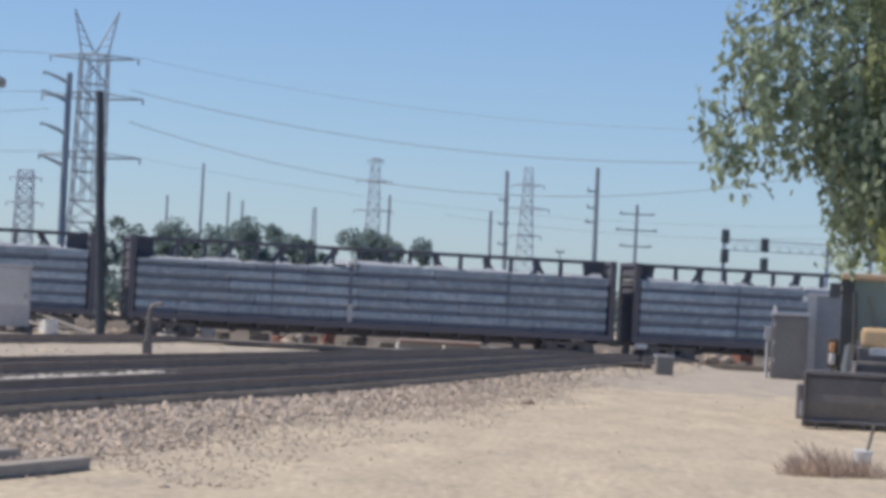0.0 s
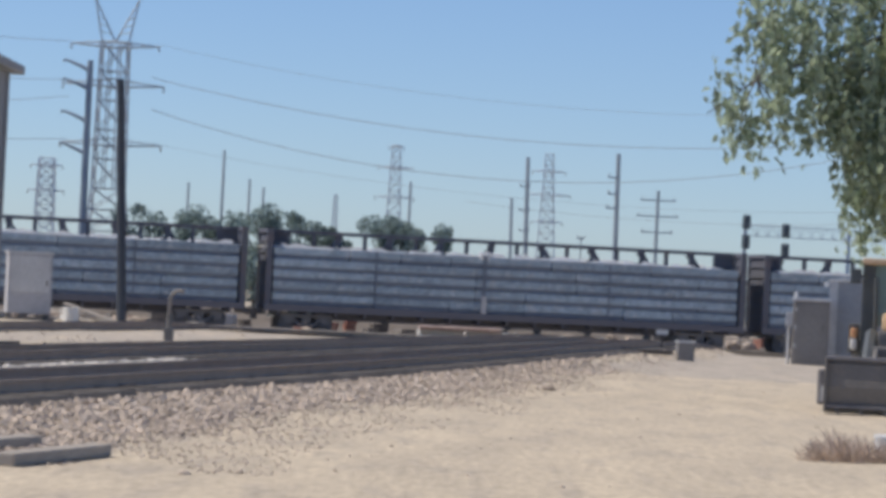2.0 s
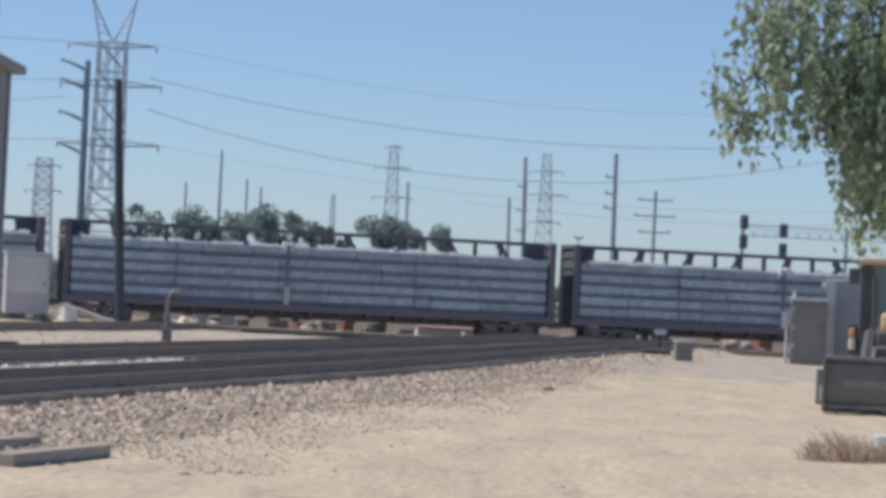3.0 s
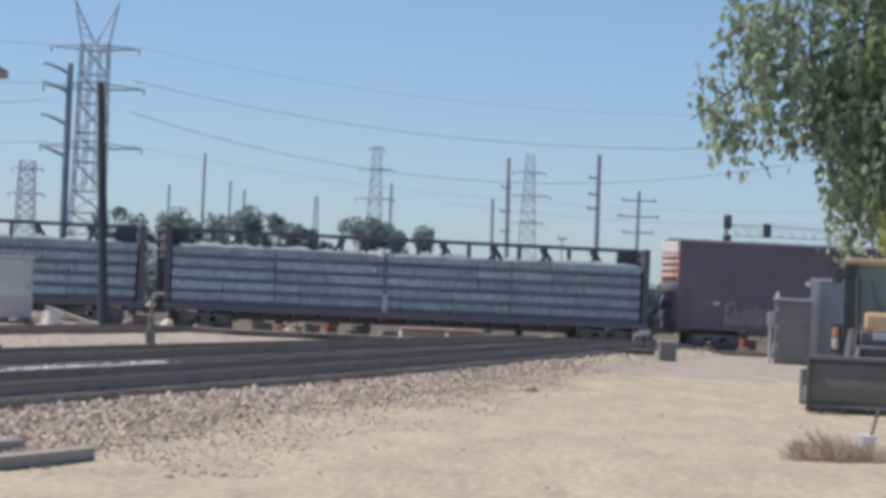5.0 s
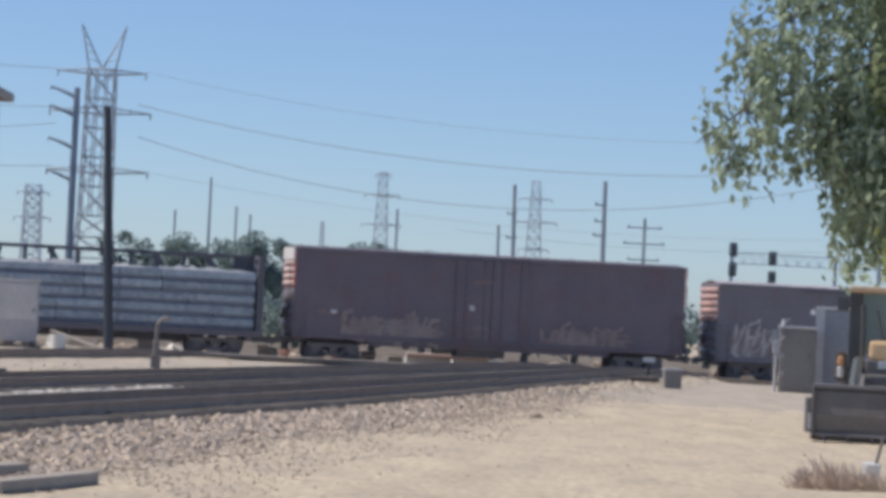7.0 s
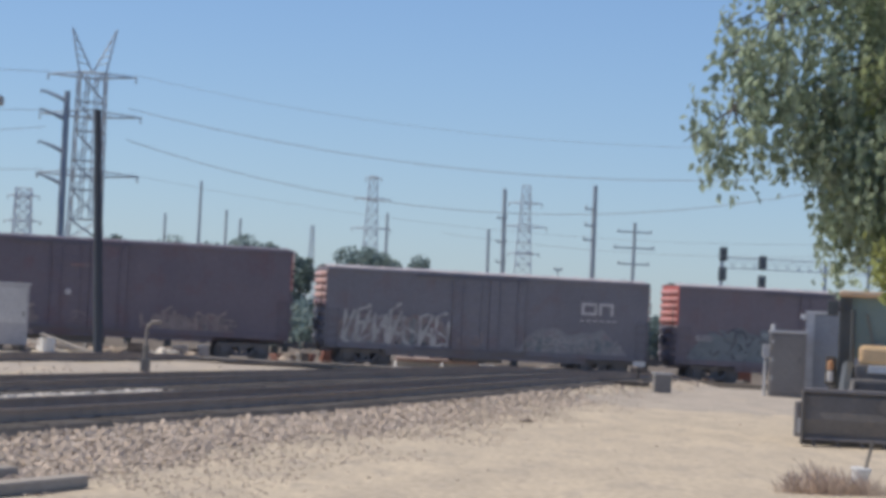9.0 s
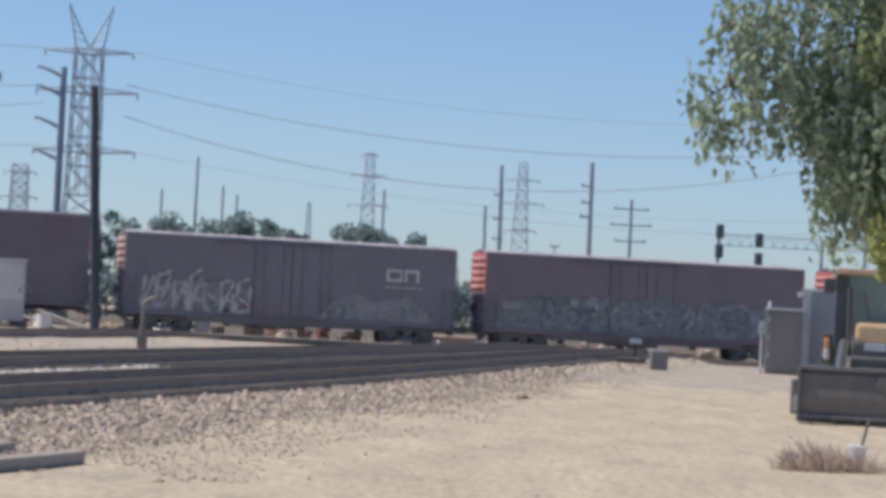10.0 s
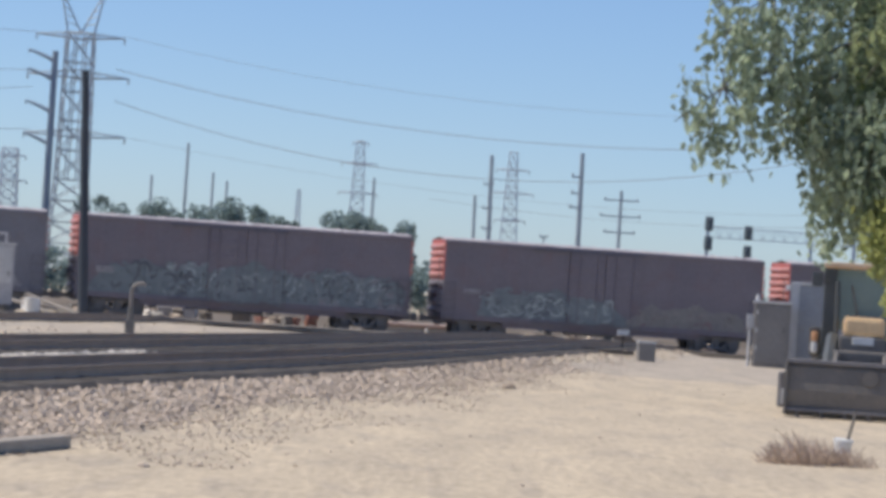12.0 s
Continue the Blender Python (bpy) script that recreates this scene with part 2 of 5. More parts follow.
# ---- mesh helpers ----
def box(bm, x0, y0, z0, x1, y1, z1, bevel=0.0):
    m = Matrix.LocRotScale(((x0 + x1) / 2, (y0 + y1) / 2, (z0 + z1) / 2), None, (x1 - x0, y1 - y0, z1 - z0))
    vs = bmesh.ops.create_cube(bm, size=1, matrix=m)["verts"]
    if bevel:
        es = list({e for v in vs for e in v.link_edges})
        bmesh.ops.bevel(bm, geom=es, offset=bevel, segments=2, affect="EDGES", profile=0.6)
    return bm


def tube(bm, p, q, r0, r1=None, sides=8):
    p, q = Vector(p), Vector(q)
    r1 = r0 if r1 is None else r1
    turn = (q - p).to_track_quat("Z", "Y").to_matrix().to_4x4()
    bmesh.ops.create_cone(bm, cap_ends=True, segments=sides, radius1=r0, radius2=r1, depth=(q - p).length, matrix=Matrix.Translation((p + q) / 2) @ turn)
    return bm


def path_tube(bm, pts, r, sides=6):
    """A tube along points; r: one radius, or one for each point."""
    pts = [Vector(p) for p in pts]
    rs = r if isinstance(r, (list, tuple)) else [r] * len(pts)
    rings = []
    for i, p in enumerate(pts):
        d = (pts[min(i + 1, len(pts) - 1)] - pts[max(i - 1, 0)]).normalized()
        u = d.cross(Vector((0.31, 0.17, 0.93))).normalized()
        v = d.cross(u)
        rings.append([bm.verts.new(p + (u * math.cos(k * math.tau / sides) + v * math.sin(k * math.tau / sides)) * rs[i]) for k in range(sides)])
    for a, b in zip(rings, rings[1:]):
        for k in range(sides):
            bm.faces.new((a[k], a[(k + 1) % sides], b[(k + 1) % sides], b[k]))
    bm.faces.new(rings[0][::-1])
    bm.faces.new(rings[-1])
    return bm


def mesh_of(name, bm, mat, smooth=False):
    me = bpy.data.meshes.new(name)
    bmesh.ops.recalc_face_normals(bm, faces=bm.faces)
    bm.to_mesh(me)
    bm.free()
    me.materials.append(mat)
    if smooth:
        for p in me.polygons:
            p.use_smooth = True
    return me


def part(name, bm, mat, parent, label="", smooth=False):
    ob = new(name, mesh_of(name, bm, mat, smooth))
    ob.parent = parent
    if label:
        ob["label"] = label
    return ob


def shared(name, me, parent, m=None):
    ob = new(name, me)
    ob.parent = parent
    if m is not None:
        ob.matrix_basis = m
    return ob


def thing(name, m, label, category, group="", kind=""):
    ob = new(name)
    ob.empty_display_size = 0.2
    ob.matrix_basis = m
    return tagged(ob, label, category, group, kind)


def single(name, bm, mat, m, label, category, group="", kind="", smooth=False):
    ob = new(name, mesh_of(name, bm, mat, smooth))
    ob.matrix_basis = m
    return tagged(ob, label, category, group, kind)


def raw(name, verts, faces, mat):
    me = bpy.data.meshes.new(name)
    me.from_pydata(verts, [], faces)
    me.materials.append(mat)
    return new(name, me)


# ---- the lie of the land ----
RAIL_Z = -0.4            # the train's rail head
LINE_Y = 161.5           # where the train's centre line crosses x = 0
NT = (math.cos(radians(10)), math.sin(radians(10)))  # across the main tracks


def across(x, y):
    return x * NT[0] - y * NT[1]


def smooth_step(a, b, v):
    k = min(1, max(0, (v - a) / (b - a)))
    return k * k * (3 - 2 * k)


def base_z(x, y):
    return -0.62 * smooth_step(118, 152, y)


def ground_z(x, y):
    """The dirt, with the ballast bed of the main tracks on it."""
    n = across(x, y)
    toe = -9.6 - 1.6 * smooth_step(35, 105, y)
    z = base_z(x, y)
    bed = smooth_step(toe, -12.1, n) if n > -13 else 1.0
    bed *= 1 - smooth_step(-20.5, -23.5, n)
    return z + 0.16 * bed + 0.022 * noise.noise((x * 0.7, y * 0.25, 0)) + 0.012 * noise.noise((x * 1.6, y * 0.5, 3))


def main_track_z(x, y):
    return base_z(x, y) + 0.16


def place_on(n, y):
    """The point of a main track, at the offset n across them, at depth y."""
    return ((n + y * NT[1]) / NT[0], y)


def build_ground():
    xs = [-2500, -900, -300, -120, -60, -35] + [-25 + 0.5 * i for i in range(101)] + [35, 60, 120, 300, 900, 2500]
    ys = [-300, -60, -10, 10, 20, 26] + [30 + 0.75 * i for i in range(170)] + [160 + 4 * i for i in range(16)] + [240, 300, 420, 700, 1300, 2600, 4500]
    verts = [(x, y, ground_z(x, y)) for y in ys for x in xs]
    w = len(xs)
    faces = [(j * w + i, j * w + i + 1, (j + 1) * w + i + 1, (j + 1) * w + i) for j in range(len(ys) - 1) for i in range(w - 1)]
    ob = raw("ground", verts, faces, DIRT)
    ob.data.materials.append(GREY_GRAVEL)  # thin gravel: across the far dirt, and between the outer tracks
    for p in ob.data.polygons:
        p.use_smooth = True
        x, y, _ = p.center
        n = across(x, y)
        patch = 0.5 + 0.5 * noise.noise((x * 0.8, y * 0.14, 11)) + 0.25 * noise.noise((x * 2.1, y * 0.5, 2))
        if (n > -11.5 and y < 150 and patch < 0.8 * smooth_step(66, 92, y) * (1 - 0.5 * smooth_step(118, 140, y))) or (-29 < n < -20.5 and 55 < y < 118 and patch < 0.68):
            p.material_index = 1
    tagged(ob, "pale tan packed dirt with gravel patches and painted bump shading", "ground", kind="structure")


def build_ballast():
    """Loose stone on the shoulder of the main tracks and between the rails."""
    rng = np.random.default_rng(5)
    base = np.array([(1, 0, 0), (-1, 0, 0), (0, 1, 0), (0, -1, 0), (0, 0, 1), (0, 0, -1)], float)
    tri = [(0, 2, 4), (2, 1, 4), (1, 3, 4), (3, 0, 4), (2, 0, 5), (1, 2, 5), (3, 1, 5), (0, 3, 5)]
    verts, faces = [], []

    def stones(count, y0, y1, n0, n1, size, fade, shift):
        for _ in range(count):
            y = y0 + (y1 - y0) * rng.random() ** 1.5
            if rng.random() < 0.93 * smooth_step(52, 100, y):
                continue
            far = smooth_step(35, 105, y)
            k = rng.random() ** fade
            near = n0 - (0.9 * smooth_step(55, 115, y) if n0 > -12 else 0)
            x, y = place_on(near + (n1 + shift * far - near) * k, y)
            if k > 0.45 and noise.noise((x * 0.8, y * 0.16, 7)) < (k - 0.75) * 1.6:
                continue
            s = size * (0.55 + 0.9 * rng.random()) * (1 - 0.35 * k)
            sc = s * (0.7 + 0.7 * rng.random(3))
            sc[2] *= 0.75
            q = Euler((rng.normal(0, 0.35), rng.normal(0, 0.35), rng.random() * 6.28)).to_matrix()
            pts = (base * sc) @ np.array(q).T + np.array((x, y, ground_z(x, y) + s * 0.1))
            o = len(verts)
            verts.extend(map(tuple, pts))
            faces.extend(tuple(o + i for i in f) for f in tri)

    stones(15000, 30, 125, -11.6, -9.25, 0.06, 1.0, -1.6)
    stones(5000, 30, 125, -11.0, -8.3, 0.04, 1.0, -2.2)
    stones(9000, 30, 100, -10.4, -6.8, 0.022, 1.5, -2.4)
    stones(160, 30, 90, -9.6, -2.0, 0.028, 1.5, 0)
    stones(1500, 62, 115, -29.0, -21.0, 0.06, 1, 0)
    tagged(raw("ballast_stones", verts, faces, STONE), "loose brown and grey crushed stone along the rails", "ballast", kind="stuff")
    verts, faces = [], []
    stones(4600, 42, 63, -16.05, -14.75, 0.085, 1, 0)
    stones(1600, 50, 105, -21.5, -19.2, 0.06, 1, 0)
    tagged(raw("fresh_ballast", verts, faces, PALE_STONE), "heaped whitish crushed stone between two tracks", "ballast", kind="stuff")


def build_crossing():
    """Dark ground, its colour lifted for haze, where the tracks draw together and meet the other line."""
    for n0, n1, y0, y1, label in ((-16.1, -14.5, 69, 150, "dark ballast between two tracks, lifted by painted haze"), (-29.0, -19.0, 117, 131, "dark ballast where the lines cross, lifted by painted haze")):
        bm = bmesh.new()
        rows = []
        for i in range(40):
            y = y0 + (y1 - y0) * i / 39
            pts = []
            for j in range(9):
                jitter = 0.5 * noise.noise((j * 1.7, i * 0.6, n0))
                x, yy = place_on(n0 + (n1 - n0) * j / 8, y + (3 * jitter if i in (0, 39) else jitter))
                pts.append(bm.verts.new((x, yy, max(ground_z(x, yy), main_track_z(x, yy) - 0.02) + 0.035)))
            rows.append(pts)
        for a, b in zip(rows, rows[1:]):
            for j in range(8):
                bm.faces.new((a[j], a[j + 1], b[j + 1], b[j]))
        single("ballast_bed", bm, HAZED_BED, Matrix(), label, "ballast", kind="structure")
    # brown gravel of the yard beyond the train's track
    bm = bmesh.new()
    rows = []
    for i in range(60):
        pts = []
        for j, off in enumerate((1.9, 4, 7, 11, 17, 26, 40, 65, 100, 150)):
            s = (-36 + i * 1.3) * (1 + off / 90)
            off += 0.5 * noise.noise((i * 0.5, j * 1.3, 2))
            x, y = s * CA - off * SA, LINE_Y + s * SA + off * CA
            pts.append(bm.verts.new((x, y, ground_z(x, y) + 0.04 + 0.03 * noise.noise((i * 0.9, j * 2.1, 5)))))
        rows.append(pts)
    for a, b in zip(rows, rows[1:]):
        for j in range(9):
            bm.faces.new((a[j], b[j], b[j + 1], a[j + 1]))
    single("gravel", bm, YARD_GRAVEL, Matrix(), "brown gravel of the yard beyond the tracks", "gravel", kind="structure", smooth=True)


# ---- tracks ----
def rail_section(bm, pts):
    """A flat-bottom rail swept along points (its foot's middle)."""
    prof = [(-0.07, 0), (0.07, 0), (0.07, 0.015), (0.012, 0.035), (0.012, 0.13), (0.036, 0.14), (0.036, 0.175), (-0.036, 0.175), (-0.036, 0.14), (-0.012, 0.13), (-0.012, 0.035), (-0.07, 0.015)]
    rings = []
    for i, p in enumerate(pts):
        d = (Vector(pts[min(i + 1, len(pts) - 1)]) - Vector(pts[max(i - 1, 0)])).normalized()
        side = Vector((d.y, -d.x, 0)).normalized()
        rings.append([bm.verts.new(Vector(p) + side * a + Vector((0, 0, b))) for a, b in prof])
    k = len(prof)
    for a, b in zip(rings, rings[1:]):
        for i in range(k):
            bm.faces.new((a[i], a[(i + 1) % k], b[(i + 1) % k], b[i]))
    bm.faces.new(rings[0])
    bm.faces.new(rings[-1][::-1])
    return bm


TIE_MESH = mesh_of("tie", box(bmesh.new(), -1.3, -0.115, -0.16, 1.3, 0.115, 0.02, 0.012), TIE_WOOD)


def bed_strip(centre, side, half, drop):
    """Dark ballast packed between the ties, with sloping shoulders."""
    bm = bmesh.new()
    prof = ((-half - 0.3, -drop), (-half, 0.012), (-0.9, 0.016), (0.9, 0.016), (half, 0.012), (half + 0.3, -drop))
    rows = [[bm.verts.new(Vector(p) + side * a + Vector((0, 0, b + 0.012 * noise.noise((a * 3, i * 2.7, 0))))) for a, b in prof] for i, p in enumerate(centre)]
    for a, b in zip(rows, rows[1:]):
        for i in range(len(prof) - 1):
            bm.faces.new((a[i], a[i + 1], b[i + 1], b[i]))
    return bm


def build_track(label, centre, heading, ties, group="railway tracks", bed=1.35):
    """centre: points of the tie tops' middle line; heading: degrees of the ties' turn."""
    t = thing("railway_track", Matrix(), label, "railway track", group)
    d = (Vector(centre[-1]) - Vector(centre[0])).normalized()
    side = Vector((d.y, -d.x, 0)).normalized()
    part("track_bed", bed_strip(centre, side, bed, 0.22), BED, t, "dark ballast")
    for s in (-0.755, 0.755):
        rail = part("rail", rail_section(bmesh.new(), [Vector(p) + side * s for p in centre]), RAIL_STEEL, t)
        bm = bmesh.new()
        rows = [[bm.verts.new(Vector(p) + side * (s + a) + Vector((0, 0, b))) for a, b in ((-0.03, 0.17), (-0.026, 0.179), (0.026, 0.179), (0.03, 0.17))] for p in centre]
        for a, b in zip(rows, rows[1:]):
            for i in range(3):
                bm.faces.new((a[i], a[i + 1], b[i + 1], b[i]))
        part("running_surface", bm, RAIL_HEAD, rail, "polished rail head")
    rng = random.Random(3)
    for p in ties:
        shared("tie", TIE_MESH, t, pose(p[0], p[1], p[2] + rng.uniform(-0.015, 0.01), 0, 0, heading + rng.uniform(-1, 1)))
    return t


def build_tracks():
    for n, y0, y1 in ((-13.05, 34, 150), (-17.55, 46, 150), (-30.5, 70, 150)):
        def at(y):
            veer = -0.9 * smooth_step(55, 115, y) if n > -14 else 0
            x, y = place_on(n + veer, y)
            return (x, y, main_track_z(x, y) + (0.07 if n > -20 else -0.14))
        build_track("dark rusty rails on oil-stained timber ties", [at(y0 + (y1 - y0) * i / 40) for i in range(41)], -10, [at(y0 + 0.56 * i) for i in range(int((y1 - y0) / 0.56))], bed=1.35 if n > -20 else 0.95)
    single("guard_timber", box(bmesh.new(), -0.12, -7.5, 0, 0.12, 0.6, 0.26, 0.03), TIE_WOOD, pose(*place_on(-19.3, 63.0), 0.14, 0, 0, -10), "dark oiled timber laid along the outer rail", "timber")
    def on(s):
        return (s * CA, LINE_Y + s * SA, RAIL_Z - 0.175)
    build_track("rusty rails on dark ties under the moving freight train", [on(s) for s in range(-70, 90, 4)], TRACK_ANGLE + 90, [on(-30 + 0.56 * i) for i in range(112)])


# ---- freight cars ----
WHEEL_R = 0.42


def wheelset_mesh():
    bm = bmesh.new()
    for y in (-0.755, 0.755):
        tube(bm, (0, y - 0.065, 0), (0, y + 0.065, 0), WHEEL_R, sides=24)
        tube(bm, (0, y + 0.055 * (1 if y < 0 else -1), 0), (0, y + 0.1 * (1 if y < 0 else -1), 0), WHEEL_R + 0.025, sides=24)
        tube(bm, (0, y - 0.1, 0), (0, y + 0.1, 0), 0.13, sides=12)
        for k in range(5):
            a = k * math.tau / 5
            tube(bm, (0.25 * math.cos(a), y - 0.075, 0.25 * math.sin(a)), (0.25 * math.cos(a), y + 0.075, 0.25 * math.sin(a)), 0.05, sides=6)
    tube(bm, (0, -1.0, 0), (0, 1.0, 0), 0.075, sides=10)
    return mesh_of("wheelset", bm, TRUCK)


def truck_mesh():
    bm = bmesh.new()
    for s in (-1, 1):
        y0, y1 = s * 1.0 - 0.09, s * 1.0 + 0.09
        box(bm, -1.25, y0, 0.62, 1.25, y1, 0.80, 0.03)
        box(bm, -0.45, y0, 0.20, 0.45, y1, 0.34, 0.03)
        for k in (-1, 1):
            box(bm, k * 0.89 - 0.2, y0, 0.28, k * 0.89 + 0.2, y1, 0.66, 0.04)
            v = bmesh.ops.create_cube(bm, size=1, matrix=Matrix.Translation((k * 0.52, s * 1.0, 0.44)) @ pose(0, 0, 0, 0, k * -40, 0) @ Matrix.Diagonal((0.5, 0.17, 0.12, 1)))
            tube(bm, (k * 0.13, s * 1.0, 0.33), (k * 0.13, s * 1.0, 0.62), 0.085, sides=10)
            tube(bm, (k * 0.89, s * 1.0 - 0.12, 0.42), (k * 0.89, s * 1.0 + 0.12, 0.42), 0.1, sides=10)
    box(bm, -0.22, -1.05, 0.45, 0.22, 1.05, 0.72, 0.03)
    return mesh_of("truck", bm, TRUCK)


WHEELSET, BOGIE = wheelset_mesh(), truck_mesh()
WHEELS = []  # (wheelset, its x on the truck)


def add_running_gear(car, length):
    for k in (-1, 1):
        tr = shared("truck", BOGIE, car, pose(k * (length / 2 - 2.1), 0, 0))
        for a in (-0.89, 0.89):
            shared("wheelset", WHEELSET, tr, pose(a, 0, WHEEL_R))
        bm = bmesh.new()
        x = k * length / 2
        box(bm, min(x - k * 0.3, x + k * 0.6), -0.12, 0.72, max(x - k * 0.3, x + k * 0.6), 0.12, 0.95, 0.03)
        box(bm, min(x + k * 0.45, x + k * 0.72), -0.17, 0.66, max(x + k * 0.45, x + k * 0.72), 0.17, 1.0, 0.05)
        part("coupler", bm, TRUCK, car)


def centre_beam_car(seed, low_end=0.0):
    rng = random.Random(seed)
    L = 23.5
    h = L / 2
    car = thing("freight_car", Matrix(), "brown centre-beam flat car loaded with pale wrapped bundles", "freight car", "moving freight train")
    bm = bmesh.new()
    box(bm, -h, -1.45, 0.98, h, 1.45, 1.16)
    for s in (-1, 1):
        box(bm, -h, s * 1.45 - 0.05, 0.90, h, s * 1.45 + 0.05, 1.20, 0.015)
    box(bm, -h * 0.78, -0.35, 0.55, h * 0.78, 0.35, 0.99)
    for i in range(17):
        x = -h + 0.7 + i * (L - 1.4) / 16
        box(bm, x - 0.05, -1.4, 0.72, x + 0.05, 1.4, 0.98)
    part("deck", bm, CAR_DARK, car)
    for k in (-1, 1):
        bm = bmesh.new()
        xe, xi = k * h, k * (h - 0.30)
        a, b = min(xe, xi), max(xe, xi)
        box(bm, a + 0.1, -1.3, 1.16, b - 0.1, 1.3, 4.70)
        wall = part("bulkhead", bm, CAR_BROWN, car)
        for s in (-1, 1):
            part("corner_post", box(bmesh.new(), a, s * 1.36 - 0.09, 1.16, b, s * 1.36 + 0.09, 4.56, 0.02), CAR_BROWN, wall)
        part("cap_beam", box(bmesh.new(), a, -1.45, 4.558, b, 1.45, 4.75, 0.02), CAR_BROWN, wall)
        for i in range(6):
            z = 1.6 + i * 0.5
            part("rib", box(bmesh.new(), a + 0.03, -1.27, z, b - 0.03, 1.27, z + 0.12, 0.02), CAR_BROWN, wall)
        bm = bmesh.new()
        for i in range(7):
            tube(bm, (xe + k * 0.04, -1.25, 1.3 + i * 0.42), (xe + k * 0.04, -0.8, 1.3 + i * 0.42), 0.015, sides=6)
        part("ladder", bm, CAR_DARK, car)
        # plate between the beam and the bulkhead
        bm = bmesh.new()
        x0, x1 = sorted((k * (h - 0.3), k * (h - 1.25)))
        box(bm, x0, -0.06, 3.6, x1, 0.06, 4.6)
        part("gusset_plate", bm, CAR_BROWN, car)
    part("top_chord", box(bmesh.new(), -h + 0.3, -0.22, 4.58, h - 0.3, 0.22, 4.75, 0.02), CAR_BROWN, car)
    n = 18
    for i in range(n):
        x = -h + 1.2 + i * (L - 2.4) / (n - 1)
        bm = bmesh.new()
        box(bm, x - 0.08, -0.12, 1.16, x + 0.08, 0.12, 4.58)
        if i % 2 == 0:
            k = 1 if x < 0 else -1
            bmesh.ops.create_cube(bm, size=1, matrix=Matrix.Translation((x - k * 0.21, 0, 4.2)) @ pose(0, 0, 0, 0, k * 33, 0) @ Matrix.Diagonal((0.17, 0.2, 0.8, 1)))
            box(bm, x - 0.2, -0.13, 4.36, x + 0.14, 0.13, 4.57, 0.03)
            box(bm, min(x, x + k * 0.26), -0.13, 3.9, max(x, x + k * 0.26), 0.13, 4.05, 0.03)
        part("post", bm, CAR_BROWN, car)
    # the load: five tiers of long wrapped packages on each side of the beam, each over a recessed underside painted
    # dark as the shaded gap
    tiers, z0, th = 5, 1.22, 0.54
    for s in (-1, 1):
        for tier in range(tiers):
            x = -h + 0.36
            z = z0 + tier * th
            while x < h - 0.5:
                ln = rng.choice((2.45, 3.65, 4.9, 4.9))
                if x + ln > h - 1.4:
                    ln = h - 0.36 - x
                out = 1.34 + rng.uniform(-0.03, 0.04)
                y0, y1 = sorted((s * 0.16, s * out))
                y2, y3 = sorted((s * 0.2, s * (out - 0.07)))
                drop = rng.uniform(0, 0.025) + (low_end if tier == tiers - 1 and x > 0.8 else 0)
                wrap = part("package", box(bmesh.new(), x + 0.01, y0, z + 0.19 + rng.uniform(-0.035, 0.03), x + ln - 0.01, y1, z + th - 0.005 - drop, 0.03), WRAP, car)
                part("bearer", box(bmesh.new(), x + 0.02, y2, z, x + ln - 0.02, y3, z + 0.235, 0.01), GAP_SHADE_AND_STAKE, wrap)
                x += ln
        # torn white wrapping along the top
        bm = bmesh.new()
        ztop = z0 + tiers * th
        xx = -h + 0.7
        while xx < h - 2.5:
            w = rng.uniform(1.0, 4.2)
            if rng.random() < 0.85:
                zt = ztop - 0.02 + rng.uniform(0.0, 0.035) - (low_end if xx > 0.8 else 0)
                y0, y1 = sorted((s * 0.3, s * rng.uniform(1.22, 1.33)))
                box(bm, xx, y0, zt, min(xx + w, h - 0.6), y1, zt + rng.uniform(0.02, 0.05), 0.008)
                cuts = max(2, int(w / 0.35))
                rag = [(xx + (min(xx + w, h - 0.6) - xx) * i / cuts, rng.uniform(0.04, 0.22), rng.uniform(0.0, 0.10)) for i in range(cuts + 1)]
                lo = [bm.verts.new((px, s * 1.335, zt - dn)) for px, up, dn in rag]
                hi = [bm.verts.new((px, s * (1.335 - up * 1.1), zt + up)) for px, up, dn in rag]
                for i in range(cuts):
                    bm.faces.new((lo[i], lo[i + 1], hi[i + 1], hi[i]))
            xx += w + rng.uniform(0.1, 0.5)
        for i in range(34):
            xx = rng.uniform(-h + 0.6, h - 0.8)
            w = rng.uniform(0.2, 1.3)
            yc = s * rng.uniform(0.5, 1.15)
            bmesh.ops.create_icosphere(bm, subdivisions=1, radius=1, matrix=Matrix.Translation((xx, yc, ztop - 0.01 - (low_end if xx > 0.8 else 0))) @ pose(0, 0, 0, 0, 0, rng.uniform(-8, 8)) @ Matrix.Diagonal((w, rng.uniform(0.1, 0.3), rng.uniform(0.03, 0.10), 1)))
        part("torn_wrapping", bm, WRAP_TOP, car, "torn white plastic sheet", True)["kind"] = "stuff"
        bm = bmesh.new()
        x = 1.2 * s
        yy = s * 1.42
        box(bm, x - 0.07, min(yy, yy - s * 0.06), 1.2, x + 0.07, max(yy, yy - s * 0.06), 4.0, 0.01)
        part("stake", bm, GAP_SHADE_AND_STAKE, car)
        part("stake_foot", box(bmesh.new(), x - 0.13, min(yy, yy + s * 0.03), 1.2, x + 0.13, max(yy, yy + s * 0.03), 2.05, 0.02), STRAP, car, "pale stake foot")
        for k in (-0.17, 0.13):
            part("stake_cap", box(bmesh.new(), x + k - 0.1, min(yy, yy - s * 0.4), 3.78, x + k + 0.1, max(yy, yy - s * 0.4), 4.22 - 0.3 * abs(k), 0.06), WRAP_TOP, car, "white wrapped stake end")
